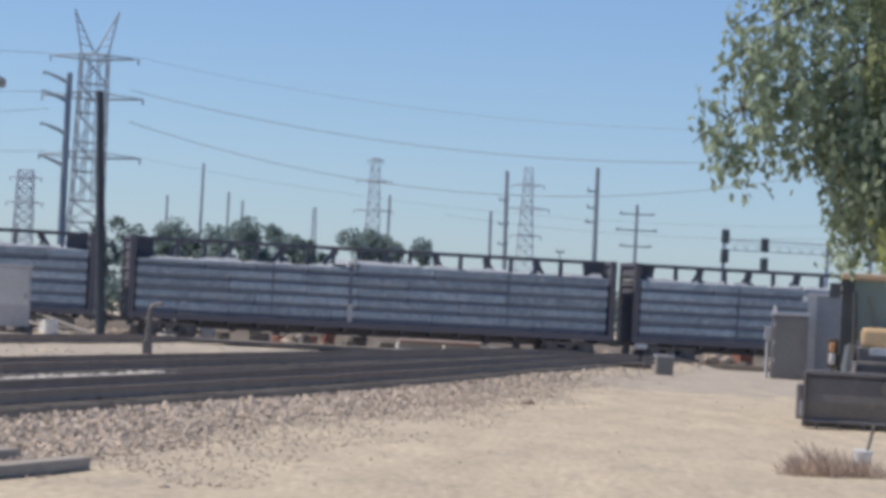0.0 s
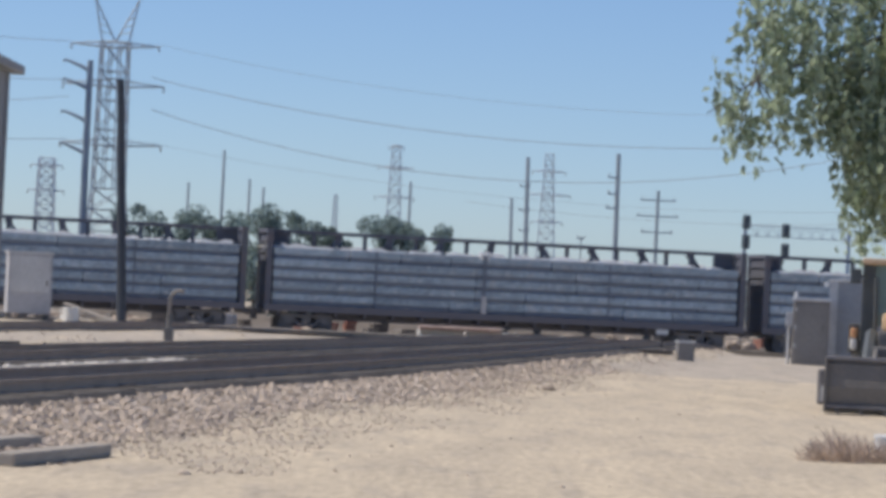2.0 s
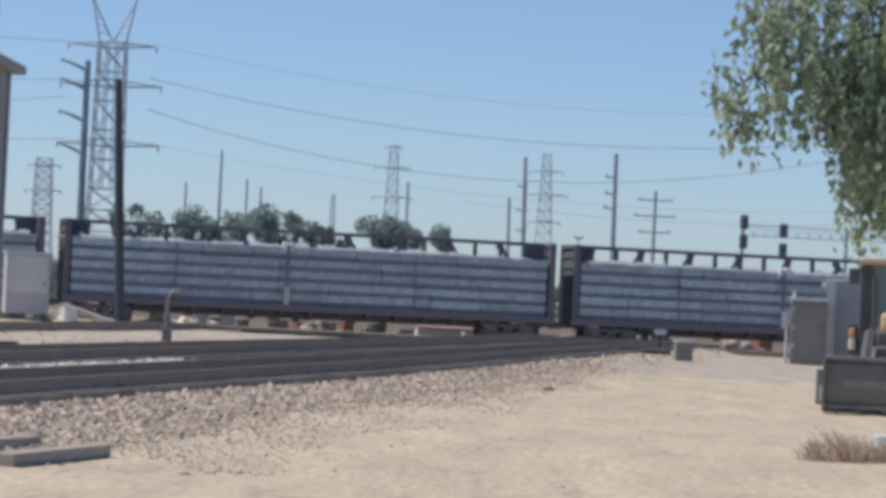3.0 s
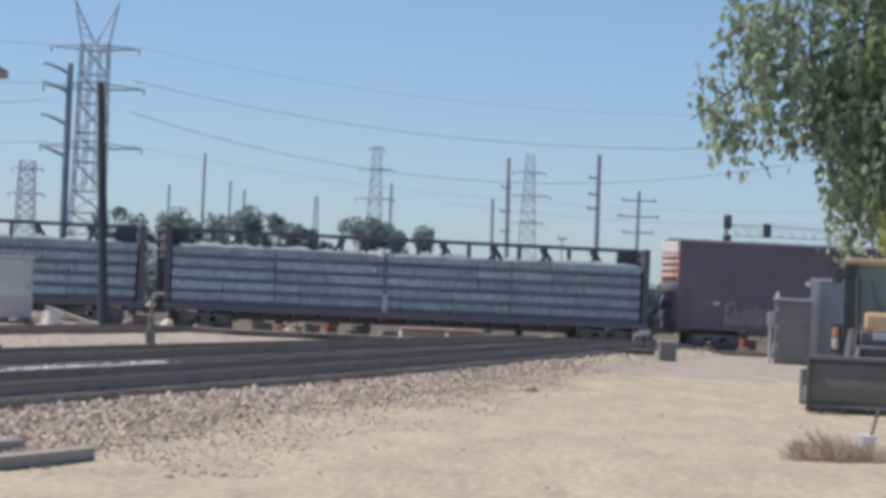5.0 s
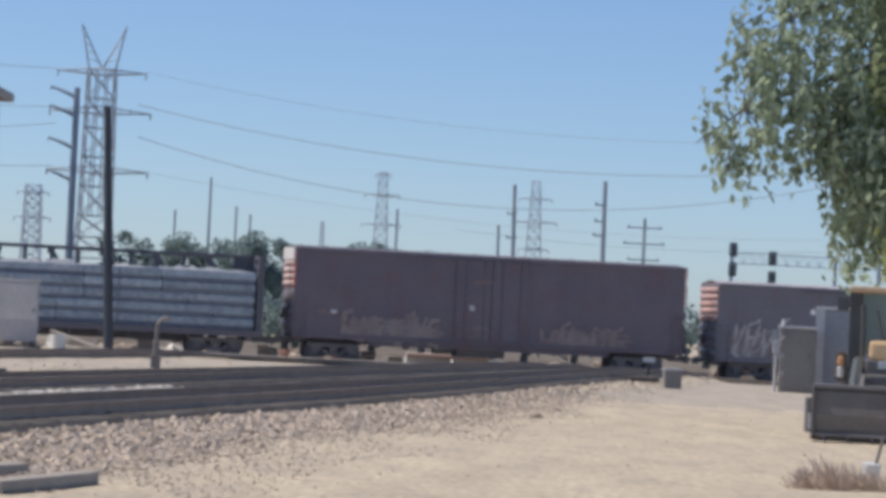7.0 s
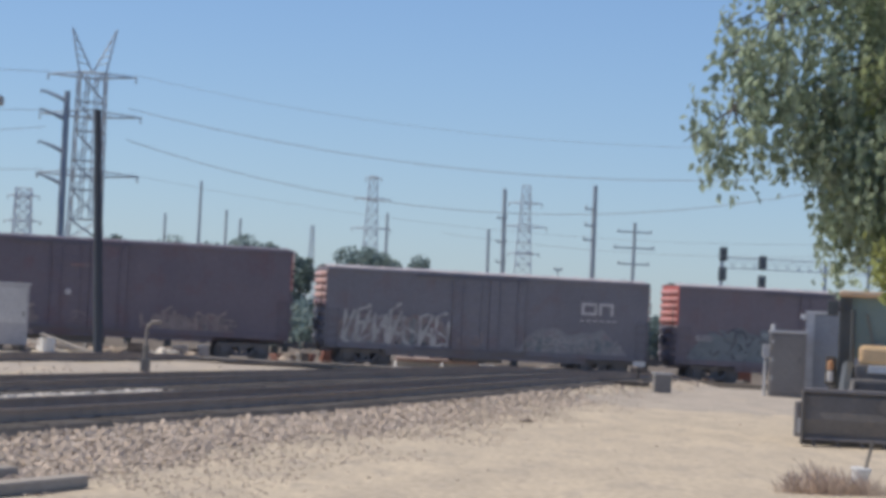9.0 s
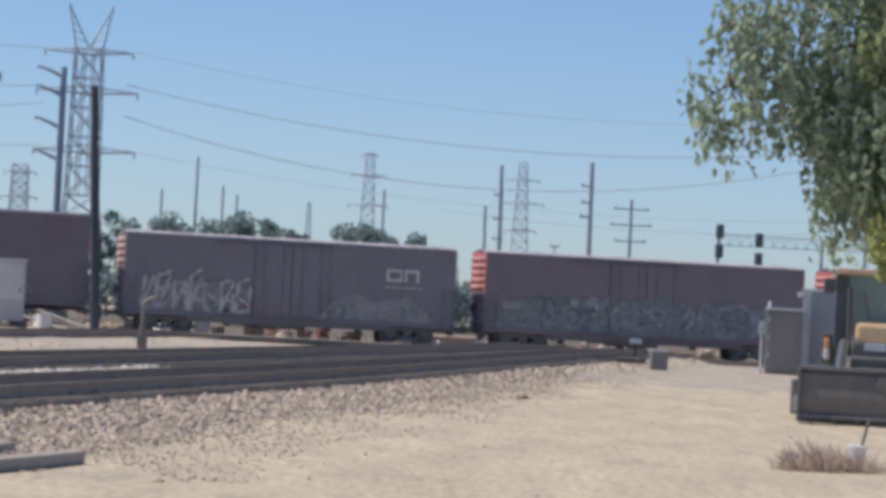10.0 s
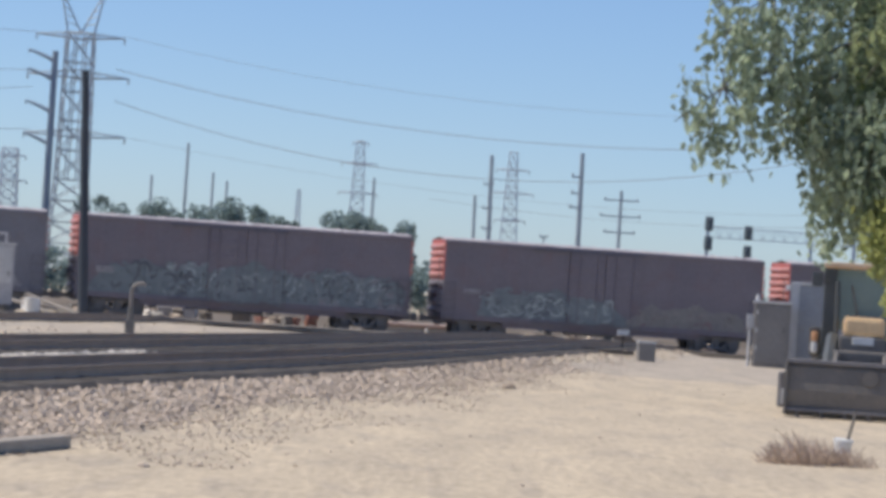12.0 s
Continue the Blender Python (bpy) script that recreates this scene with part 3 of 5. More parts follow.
        for xx in (-h * 0.55, h * 0.42):
            part("strap", box(bmesh.new(), xx - 0.04, min(s * 1.385, s * 1.40), 1.2, xx + 0.04, max(s * 1.385, s * 1.40), 3.9), GAP_SHADE_AND_STAKE, car)
    add_running_gear(car, L)
    return car


def scribble(rng, x0, x1, z0, z1, y, count, width):
    """Flat strokes of spray paint that spell nothing: loops and arcs."""
    bm = bmesh.new()
    wave = rng.uniform(0, 9)
    for j in range(count):
        cx = rng.uniform(x0, x1)
        env = 0.86 + 0.14 * math.sin(cx * 1.9 + wave) * math.cos(cx * 0.8)
        hh = (z1 - z0) * env
        rx, rz = rng.uniform(0.12, 0.5), rng.uniform(0.12, 0.40) * hh
        cz = z0 + rz + rng.random() * max(0.01, hh - 2 * rz)
        a0, a1 = rng.uniform(0, 6.3), rng.uniform(1.2, 4.2)
        w = min(width * rng.uniform(0.5, 1.3), rz * 0.8)
        yy = y - 0.0012 * (j % 12)
        tilt = rng.uniform(-0.2, 0.5)
        prev = None
        for i in range(9):
            a = a0 + a1 * i / 8
            c, s = math.cos(a), math.sin(a)
            ww = w * (0.45 + 0.55 * math.sin(math.pi * (i + 0.6) / 9.2))
            pts = [bm.verts.new((cx + (rx + k * ww) * c + tilt * rz * s, yy, cz + (rz + k * ww) * s)) for k in (-0.5, 0.5)]
            if prev:
                bm.faces.new((prev[0], prev[1], pts[1], pts[0]))
            prev = pts
    return bm


def block_strokes(rng, x0, x1, z0, z1, count, width):
    """Rows of tall, leaning spray-can strokes with bars across them, like lettering that spells nothing."""
    bm = bmesh.new()
    layer = [0]

    def stroke(ax, az, bx, bz, w):
        d = Vector((bx - ax, 0, bz - az))
        side = Vector((-d.z, 0, d.x)).normalized() * w / 2
        y = (-1.527 if abs((ax + bx) / 2) > 2.0 else -1.62) - 0.0012 * (layer[0] % 9)
        layer[0] += 1
        pts = []
        for i in range(5):
            c = Vector((ax, y, az)) + d * (i / 4) + side * 0.25 * math.sin(i * 1.3 + layer[0])
            k = 0.8 + 0.35 * math.sin(i * 2.1 + layer[0] * 1.7)
            pts.append((bm.verts.new(c - side * k), bm.verts.new(c + side * k)))
        for a, b in zip(pts, pts[1:]):
            bm.faces.new((a[0], b[0], b[1], a[1]))

    pitch = (x1 - x0) / count
    for i in range(count):
        a, b = x0 + pitch * (i + 0.08), x0 + pitch * (i + 0.86)
        lo, hi = z0 + rng.uniform(0, 0.15) * (z1 - z0), z1 - rng.uniform(0, 0.22) * (z1 - z0)
        lean = rng.uniform(-0.12, 0.22) * pitch
        stroke(a, lo, a + lean, hi, width)
        if rng.random() < 0.7:
            stroke(b, lo, b + lean, hi - rng.uniform(0, 0.5) * (hi - lo), width)
        for h in (0.02, rng.uniform(0.4, 0.6), 0.98):
            if rng.random() < 0.62:
                z = lo + (hi - lo) * h
                stroke(a, z, b, z + rng.choice((-1, 1)) * rng.uniform(0.06, 0.28) * (hi - lo), width * 0.9)
        if rng.random() < 0.4:
            stroke(a, lo, b, hi, width)
    return bm


def fill_sheet(rng, x0, x1, z0, z1):
    """A patch of sprayed background colour with a lumpy outline, laid on wall and doors alike."""
    bm = bmesh.new()
    a, b, c = rng.uniform(0, 9), rng.uniform(0, 9), rng.uniform(0.8, 1.4)
    n = max(8, int((x1 - x0) / 0.12))
    prev, last = None, None
    for i in range(n + 1):
        k = i / n
        x = x0 + (x1 - x0) * k
        edge = min(1.0, 0.25 + 3.2 * min(k, 1 - k))
        top = z0 + (z1 - z0) * edge * (0.86 + 0.10 * math.sin(x * 2.1 * c + a) + 0.05 * math.sin(x * 5.3 + b))
        low = z0 + (z1 - z0) * (0.05 + 0.05 * math.sin(x * 3.1 + b))
        y = -1.604 if abs(x) < 1.8 else -1.508
        pts = [bm.verts.new((x, y, low)), bm.verts.new((x, y, max(top, low + 0.05)))]
        if prev and last == y:
            bm.faces.new((prev[0], prev[1], pts[1], pts[0]))
        prev, last = pts, y
    return bm


def box_car(seed, L, top, bottom, paint, end_paint, label, graffiti, ribs=5, logo=False, ridge_glint=None, cap=0.0, tags=(), bar_paint=None, fills=(), roof_paint=None):
    rng = random.Random(seed)
    h = L / 2
    car = thing("freight_car", Matrix(), label, "freight car", "moving freight train")
    bm = bmesh.new()
    box(bm, -h + 0.06, -1.48, bottom + 0.25, h - 0.06, 1.48, top - 0.12)
    body = part("body", bm, paint, car)
    for s in (-1, 1):
        part("side_sill", box(bmesh.new(), -h, s * 1.5 - 0.045, bottom + 0.1, h, s * 1.5 + 0.045, bottom + 0.36, 0.015), paint, body)
        part("roof_rail", box(bmesh.new(), -h, s * 1.5 - 0.045, top - 0.25, h, s * 1.5 + 0.045, top - 0.06, 0.02), paint, body)
        part("fish_belly_sill", box(bmesh.new(), -h * 0.62, s * 1.38 - 0.03, bottom - 0.14, h * 0.62, s * 1.38 + 0.03, bottom + 0.2), paint, body)
    part("centre_sill", box(bmesh.new(), -h, -0.35, bottom - 0.1, h, 0.35, bottom + 0.3), paint, body)
    n = int(L / 1.05)
    rib_mesh = mesh_of("side_rib", box(bmesh.new(), -0.045, -0.009, bottom + 0.36, 0.045, 0.009, top - 0.25, 0.005), paint)
    for s in (-1, 1):
        for i in range(n + 1):
            x = -h + 0.07 + i * (L - 0.14) / n
            if abs(x) > 2.0:
                shared("side_rib", rib_mesh, body, pose(x, s * 1.48, 0))
    bm = bmesh.new()
    box(bm, -h + 0.02, -1.5, top - 0.09, h - 0.02, 1.5, top - 0.03)
    v = [bm.verts.new(p) for p in ((-h, -1.52, top - 0.05), (h, -1.52, top - 0.05), (h, 0, top + 0.09), (-h, 0, top + 0.09), (h, 1.52, top - 0.05), (-h, 1.52, top - 0.05))]
    bm.faces.new((v[0], v[1], v[2], v[3]))
    bm.faces.new((v[3], v[2], v[4], v[5]))
    for i in range(int(L / 1.2)):
        x = -h + 0.5 + i * 1.2
        for s in (-1, 1):
            bmesh.ops.create_cube(bm, size=1, matrix=Matrix.Translation((x, s * 0.76, top + 0.025)) @ pose(0, 0, 0, -s * 5.2, 0, 0) @ Matrix.Diagonal((0.1, 1.5, 0.05, 1)))
    part("roof", bm, roof_paint or ROOF, car, "" if roof_paint else "pale sunlit metal roof with dark patches")
    for s in (-1, 1):
        bm = bmesh.new()
        y0, y1 = sorted((s * 1.5, s * 1.57))
        box(bm, -1.75, y0, bottom + 0.32, -0.02, y1, top - 0.28, 0.012)
        for i in range(4):
            z = bottom + 0.7 + i * (top - bottom - 1.5) / 3.4
            y2, y3 = sorted((s * 1.57, s * 1.60))
            box(bm, -1.6, y2, z, -0.15, y3, z + 0.28, 0.012)
        part("door", bm, paint, car)
        bm = bmesh.new()
        box(bm, 0.02, y0, bottom + 0.32, 1.75, y1, top - 0.28, 0.012)
        part("door", bm, paint, car)
        for x in (-1.3, -0.4, 0.5, 1.4):
            part("lock_bar", tube(bmesh.new(), (x, s * 1.61, bottom + 0.35), (x, s * 1.61, top - 0.32), 0.02, sides=6), paint, car)
        for z in (bottom + 0.24, top - 0.24):
            y2, y3 = sorted((s * 1.54, s * 1.62))
            part("door_rail", box(bmesh.new(), -3.6, y2, z - 0.03, 1.9, y3, z + 0.03), CAR_DARK, car)
        for k in (-1, 1):
            bm = bmesh.new()
            for i in range(5):
                z = bottom + 0.25 + i * 0.4
                tube(bm, (k * (h - 0.1), s * 1.60, z), (k * (h - 0.6), s * 1.60, z), 0.016, sides=6)
            for xx in (0.1, 0.6):
                tube(bm, (k * (h - xx), s * 1.60, bottom - 0.1), (k * (h - xx), s * 1.60, bottom + 2.0), 0.016, sides=6)
            part("ladder", bm, CAR_DARK, car)
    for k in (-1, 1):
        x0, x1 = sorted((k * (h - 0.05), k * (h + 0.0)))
        # Below this height the end is painted dark, as the next car's shadow.
        shade_line = top - 1.95
        upper = part("end_panel", box(bmesh.new(), x0, -1.5, shade_line, x1, 1.5, top - 0.05, 0.02), end_paint, car, "faded corrugated end panel")
        lower = part("end_panel", box(bmesh.new(), x0, -1.5, bottom + 0.1, x1, 1.5, shade_line - 0.004, 0.02), paint, car)
        if cap:
            part("end_panel", box(bmesh.new(), *((h - 0.03, -1.49, top - cap, h + 0.1, 1.49, top - 0.04) if k > 0 else (-h - 0.1, -1.49, top - cap, -h + 0.03, 1.49, top - 0.04)), 0.02), END_PALE, car, "whitish top plate of the end")
        for panel, z0, z1, count, coat in ((upper, shade_line + 0.05, top - max(0.22, cap), ribs, ridge_glint or end_paint), (lower, bottom + 0.35, shade_line - 0.05, ribs - 1, paint)):
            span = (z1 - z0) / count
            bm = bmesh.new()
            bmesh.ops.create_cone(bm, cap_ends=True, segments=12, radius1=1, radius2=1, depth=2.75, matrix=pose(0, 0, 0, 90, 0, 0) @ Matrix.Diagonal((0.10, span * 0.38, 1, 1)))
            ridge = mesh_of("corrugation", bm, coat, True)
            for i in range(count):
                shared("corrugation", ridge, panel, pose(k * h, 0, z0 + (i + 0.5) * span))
        bm = bmesh.new()
        tube(bm, (k * (h + 0.16), -1.2, bottom + 0.3), (k * (h + 0.16), -1.2, top - 0.9), 0.02, sides=6)
        box(bm, *sorted((k * (h + 0.05), k * (h + 0.22)))[:1], -1.1, bottom + 0.25, max(k * (h + 0.05), k * (h + 0.22)), 1.1, bottom + 0.31)
        tube(bm, (k * (h + 0.1), 0.55, bottom + 1.2), (k * (h + 0.2), 0.55, bottom + 1.2), 0.26, sides=14)
        part("hand_brake", bm, CAR_DARK, car)
    for (x0, x1, z0, z1, mat) in fills:
        part("spray_paint", fill_sheet(rng, x0, x1, z0, z1), mat, car, "faded patch of sprayed colour")
    for (x0, x1, z0, z1, mat, count, width) in graffiti:
        paintwork = part("spray_paint", scribble(rng, x0, x1, z0, z1, -1.513 if abs(x0 + x1) > 3.6 or x1 - x0 > 5 else -1.605, count, width), mat, car, "scrawled spray paint that spells nothing")
        paintwork["kind"] = "stuff"
    for (x0, x1, z0, z1, count, width, mat) in tags:
        paintwork = part("spray_paint", block_strokes(rng, x0, x1, z0, z1, count, width), mat, car, "blocky spray-painted strokes that spell nothing")
        paintwork["kind"] = "stuff"
    if logo:
        for (x0, x1, z0, z1) in logo:
            y1 = -1.61 if abs(x0 + x1) < 3.4 else -1.51
            part("painted_bar", box(bmesh.new(), x0, y1 - 0.03, z0, x1, y1, z1), bar_paint if x1 - x0 > 0.3 and bar_paint else SIGN_WHITE, car, "painted bar")
    add_running_gear(car, L)
    bm = bmesh.new()
    box(bm, -1.5, -0.9, 0.45, 0.9, 0.2, bottom + 0.05, 0.04)
    tube(bm, (-2.6, -0.6, 0.75), (-1.6, -0.6, 0.75), 0.22, sides=12)
    part("brake_gear", bm, TRUCK, car)
    return car


CARS = []  # (car, where its middle stands along the track at the start, turned round)


def build_train():
    first = centre_beam_car(11)
    CARS.extend([(first, -28.5, False), (centre_beam_car(12, 0.2), -3.45, True), (centre_beam_car(13), 20.95, False), (centre_beam_car(14), 45.35, False)])
    hi = box_car(21, 19.1, 5.30, 0.92, MAROON_LESS_HAZE, END_RED, "tall maroon boxcar with pale corrugated ends and faded graffiti", [
        (-6.7, -2.6, 1.15, 2.15, GRAF_TAN, 60, 0.12), (-6.4, -2.8, 1.2, 2.1, GRAF_GREY, 16, 0.06), (2.9, 7.0, 1.2, 2.1, GRAF_TAN, 46, 0.11), (3.1, 6.8, 1.25, 2.0, GRAF_DARK, 12, 0.06), (-1.2, -0.3, 1.3, 2.2, GRAF_TAN, 4, 0.06)], ribs=4, ridge_glint=END_WHITE, cap=0.62, roof_paint=MAROON_LESS_HAZE, fills=[(-7.3, -2.2, 1.0, 2.15, FILL_OLIVE), (2.4, 7.0, 1.05, 2.1, FILL_ROSE)],
        logo=[(-1.08, -0.84, 2.68, 2.92), (-8.4, -7.9, 2.2, 2.4), (-7.75, -7.45, 2.22, 2.4), (-0.9, 0.0, 4.0, 4.15)], tags=[(-7.2, -2.4, 0.98, 2.3, 8, 0.25, SPRAY_DUSK), (2.5, 6.6, 1.0, 2.2, 8, 0.17, SPRAY_DUSK)], bar_paint=FILL_ROSE)
    CARS.append((hi, 68.08, False))
    white_bars = [(4.55, 4.68, 2.98, 3.56), (4.68, 5.2, 3.44, 3.56), (4.68, 5.2, 2.98, 3.10), (5.2, 5.3, 2.98, 3.56), (5.42, 5.54, 2.98, 3.56), (5.54, 6.0, 3.44, 3.56), (6.0, 6.12, 2.98, 3.56)]
    white_bars += [(4.5 + 0.32 * i, 4.7 + 0.32 * i, 2.68, 2.74) for i in range(6)]
    CARS.append((box_car(22, 15.8, 4.68, 0.74, MAROON_DARK, MAROON, "dark purple-brown boxcar with white bars and pale grey graffiti", [
        (-6.9, -2.3, 1.0, 2.7, GRAF_TAN, 46, 0.22), (-6.7, -2.4, 1.05, 2.7, GRAF_GREY, 44, 0.13), (-6.6, -2.4, 1.05, 2.5, GRAF_DARK, 16, 0.07), (1.9, 6.4, 0.9, 2.05, GRAF_GREY, 40, 0.2), (2.1, 6.2, 0.85, 1.9, GRAF_BLUE, 60, 0.12), (2.1, 6.2, 0.9, 1.8, GRAF_DARK, 12, 0.05), (-1.4, -0.5, 1.2, 2.4, GRAF_TAN, 5, 0.08)], logo=white_bars, ridge_glint=END_GLINT, fills=[(-7.1, -4.6, 1.0, 2.7, FILL_GREY), (-4.8, -2.9, 0.95, 2.5, FILL_TEAL), (-3.3, -1.7, 1.0, 2.5, FILL_ROSE), (1.3, 6.9, 0.9, 2.35, FILL_GREY)], tags=[(-7.1, -1.9, 1.0, 2.75, 7, 0.17, SPRAY_PALE), (1.9, 6.5, 1.05, 2.0, 6, 0.1, GRAF_GREY)]), 87.2, False))
    CARS.append((box_car(23, 15.9, 4.68, 0.74, MAROON, END_RED, "maroon boxcar with red corrugated ends and teal graffiti", [
        (-6.2, 7.4, 0.95, 2.9, GRAF_BLUE, 230, 0.2), (-1.5, 1.6, 1.0, 2.8, GRAF_BLUE, 50, 0.2), (-1.5, 1.6, 1.0, 2.7, GRAF_DARK, 16, 0.1), (-6.0, 7.2, 1.0, 2.8, GRAF_DARK, 90, 0.14), (-5.8, 7.0, 1.0, 2.9, GRAF_BLUE, 80, 0.1), (-4.5, 6.5, 1.2, 3.0, GRAF_TEAL, 70, 0.1), (-1.6, 1.7, 1.2, 2.9, GRAF_TEAL, 14, 0.1)], logo=[(-7.0, -6.2, 2.0, 2.3)], ridge_glint=END_PINK, fills=[(-7.4, -2.5, 0.9, 2.75, FILL_TEAL), (-2.7, 3.6, 0.9, 3.0, FILL_TEAL), (3.2, 7.6, 0.9, 2.8, FILL_GREY)], bar_paint=GRAF_GREY), 104.5, False))
    CARS.append((box_car(24, 15.9, 4.68, 0.74, MAROON, END_RED, "maroon boxcar with red corrugated ends and light scrawls", [
        (-5.8, 0.8, 1.1, 2.6, GRAF_BLUE, 80, 0.14), (-1.5, 0.6, 1.1, 2.4, GRAF_BLUE, 24, 0.14), (-5.6, 0.5, 1.1, 2.5, GRAF_DARK, 40, 0.10), (-5.8, 0.5, 1.1, 2.5, GRAF_TEAL, 60, 0.11), (-1.6, 0.5, 1.1, 2.4, GRAF_TEAL, 12, 0.1), (1.0, 7.2, 0.85, 2.1, FILL_OLIVE, 60, 0.2), (1.2, 7.0, 0.9, 2.0, FILL_ROSE, 20, 0.1)], logo=[(-6.9, -6.1, 2.15, 2.35)], ridge_glint=END_PINK, fills=[(-6.2, 1.2, 0.95, 2.6, FILL_TEAL), (0.9, 7.5, 0.85, 2.3, FILL_OLIVE)], bar_paint=GRAF_GREY), 121.98, False))
    CARS.append((box_car(25, 15.9, 4.68, 0.74, MAROON, END_RED, "maroon boxcar with red corrugated ends", [(-6.0, 2.0, 1.0, 2.4, GRAF_BLUE, 50, 0.14)], ridge_glint=END_PINK), 139.2, False))


# ---- signal cases, posts and small things by the tracks ----
def equipment_case(x, y, w, d, z1, turn, label, legs=0.0, door_mat=CASE_GREY, name="signal_cabinet", face=CASE_GREY):
    z = ground_z(x, y)
    c = thing(name, pose(x, y, z, 0, 0, turn), label, "cabinet", "signal equipment")
    part("body", box(bmesh.new(), -w / 2, -d / 2, legs, w / 2, d / 2, z1 - 0.08, 0.02), face, c)
    part("roof", box(bmesh.new(), -w / 2 - 0.05, -d / 2 - 0.05, z1 - 0.085, w / 2 + 0.05, d / 2 + 0.05, z1, 0.02), CASE_LIGHT, c)
    door = part("door", box(bmesh.new(), -w / 2 + 0.09, -d / 2 - 0.03, legs + (z1 - legs) * 0.35 if legs else 0.12, w / 2 - 0.09, -d / 2 + 0.001, z1 - 0.16, 0.012), door_mat, c)
    bm = bmesh.new()
    box(bm, w / 2 - 0.22, -d / 2 - 0.06, z1 * 0.52, w / 2 - 0.17, -d / 2 - 0.028, z1 * 0.52 + 0.2, 0.01)
    h = part("handle", bm, BLACK, door)
    for i in range(3):
        bm = bmesh.new()
        tube(bm, (-w / 2 + 0.08, -d / 2 - 0.03, z1 * (0.25 + 0.27 * i)), (-w / 2 + 0.08, -d / 2 - 0.03, z1 * (0.25 + 0.27 * i) + 0.14), 0.022, sides=8)
        part("hinge", bm, CASE_LIGHT, door)
    if legs:
        for sx in (-1, 1):
            for sy in (-1, 1):
                part("leg", box(bmesh.new(), sx * (w / 2 - 0.1) - 0.06, sy * (d / 2 - 0.1) - 0.06, -0.1, sx * (w / 2 - 0.1) + 0.06, sy * (d / 2 - 0.1) + 0.06, legs + 0.02), BLACK, c)
    return c


def build_trackside():
    c = equipment_case(11.15, 107.0, 1.14, 0.75, 2.1, -4, "grey steel signal cabinet with a pale lid on the dirt")
    part("lamp_globe", tube(bmesh.new(), (-0.5, -0.2, 2.09), (-0.5, -0.2, 2.3), 0.07, 0.05, 10), WHITE, c)
    part("meter_box", box(bmesh.new(), -0.80, -0.3, 1.2, -0.575, 0.05, 1.64, 0.02), CASE_LIGHT, c)
    bm = tube(bmesh.new(), (-0.69, -0.12, -0.05), (-0.69, -0.12, 1.22), 0.055, sides=8)
    part("conduit", bm, CASE_LIGHT, c)
    t = equipment_case(12.83, 108.6, 1.8, 1.8, 2.78, -8, "tall grey equipment hut with a silver roof", name="equipment_hut", face=HUT_GREY, door_mat=HUT_GREY)
    # Added silver strip on the front that imitates the hut's sunlit left side.
    part("corner_trim", box(bmesh.new(), -0.93, -0.94, 0.0, -0.66, -0.905, 2.72, 0.01), CASE_LIGHT, t, "pale strip standing in for the sunlit side wall")
    part("eave_lamp", box(bmesh.new(), -1.1, -1.02, 2.5, -0.94, -0.88, 2.66, 0.03), WHITE, t)
    equipment_case(-16.4, 127.5, 1.65, 1.1, 2.62, 14, "pale grey relay cabinet raised on short legs", legs=0.28, door_mat=CASE_LIGHT, name="relay_cabinet", face=RELAY_GREY)
    z = ground_z(6.95, 103.2)
    j = thing("junction_box", pose(6.95, 103.2, z, 0, 0, 6), "small grey metal junction box on the dirt", "box")
    part("body", box(bmesh.new(), -0.26, -0.22, 0, 0.26, 0.22, 0.56, 0.02), CASE_GREY, j)
    part("lid", box(bmesh.new(), -0.29, -0.25, 0.555, 0.29, 0.25, 0.62, 0.015), CASE_LIGHT, j)
    # flat timbers by the box
    for i, (x, y, r) in enumerate(((6.0, 103.6, 4), (5.6, 104.4, -6))):
        single("timber", box(bmesh.new(), -0.6, -0.1, 0, 0.6, 0.1, 0.12, 0.015), TIE_WOOD, pose(x, y, ground_z(x, y), 0, 0, r), "dark oiled offcut lying on the dirt", "timber", "timbers")
    # long dark bar and a white marker plate beyond the junction box
    a, b = Vector((8.7, 131.0)), Vector((12.4, 121.0))
    d = b - a
    single("guard_timber", box(bmesh.new(), -d.length / 2, -0.14, -0.05, d.length / 2, 0.14, 0.17, 0.02), TIE_WOOD, pose((a.x + b.x) / 2, (a.y + b.y) / 2, ground_z(10.5, 126), 0, 0, math.degrees(math.atan2(d.y, d.x))), "long dark bar lying at the edge of the dirt", "timber")
    mk = thing("marker_plate", pose(6.75, 112.0, ground_z(6.75, 112.0)), "small white plate on a short dark stake", "marker")
    part("stake", box(bmesh.new(), -0.03, 0.0, -0.1, 0.03, 0.04, 0.6), TIE_WOOD, mk)
    part("plate", box(bmesh.new(), -0.2, -0.03, 0.52, 0.2, -0.002, 0.69, 0.008), WHITE, mk)
    # bent vent pipe
    x, y = -8.1, 94.0
    p = thing("vent_pipe", pose(x, y, ground_z(x, y)), "pipe with a bent pale top on a dark block", "pipe")
    part("base", box(bmesh.new(), -0.13, -0.13, -0.05, 0.13, 0.13, 0.36, 0.03), BLACK, p)
    bm = bmesh.new()
    path_tube(bm, [(0, 0, 0.3), (0, 0, 0.6), (-0.01, 0, 0.95), (0.0, 0, 1.18), (0.06, 0, 1.32), (0.16, 0, 1.39), (0.30, 0, 1.40), (0.38, 0, 1.37)], 0.05, 8)
    part("pipe", bm, PIPE_TAN, p, smooth=True)
    part("collar", tube(bmesh.new(), (0, 0, 0.33), (0, 0, 0.72), 0.085, sides=10), BLACK, p)
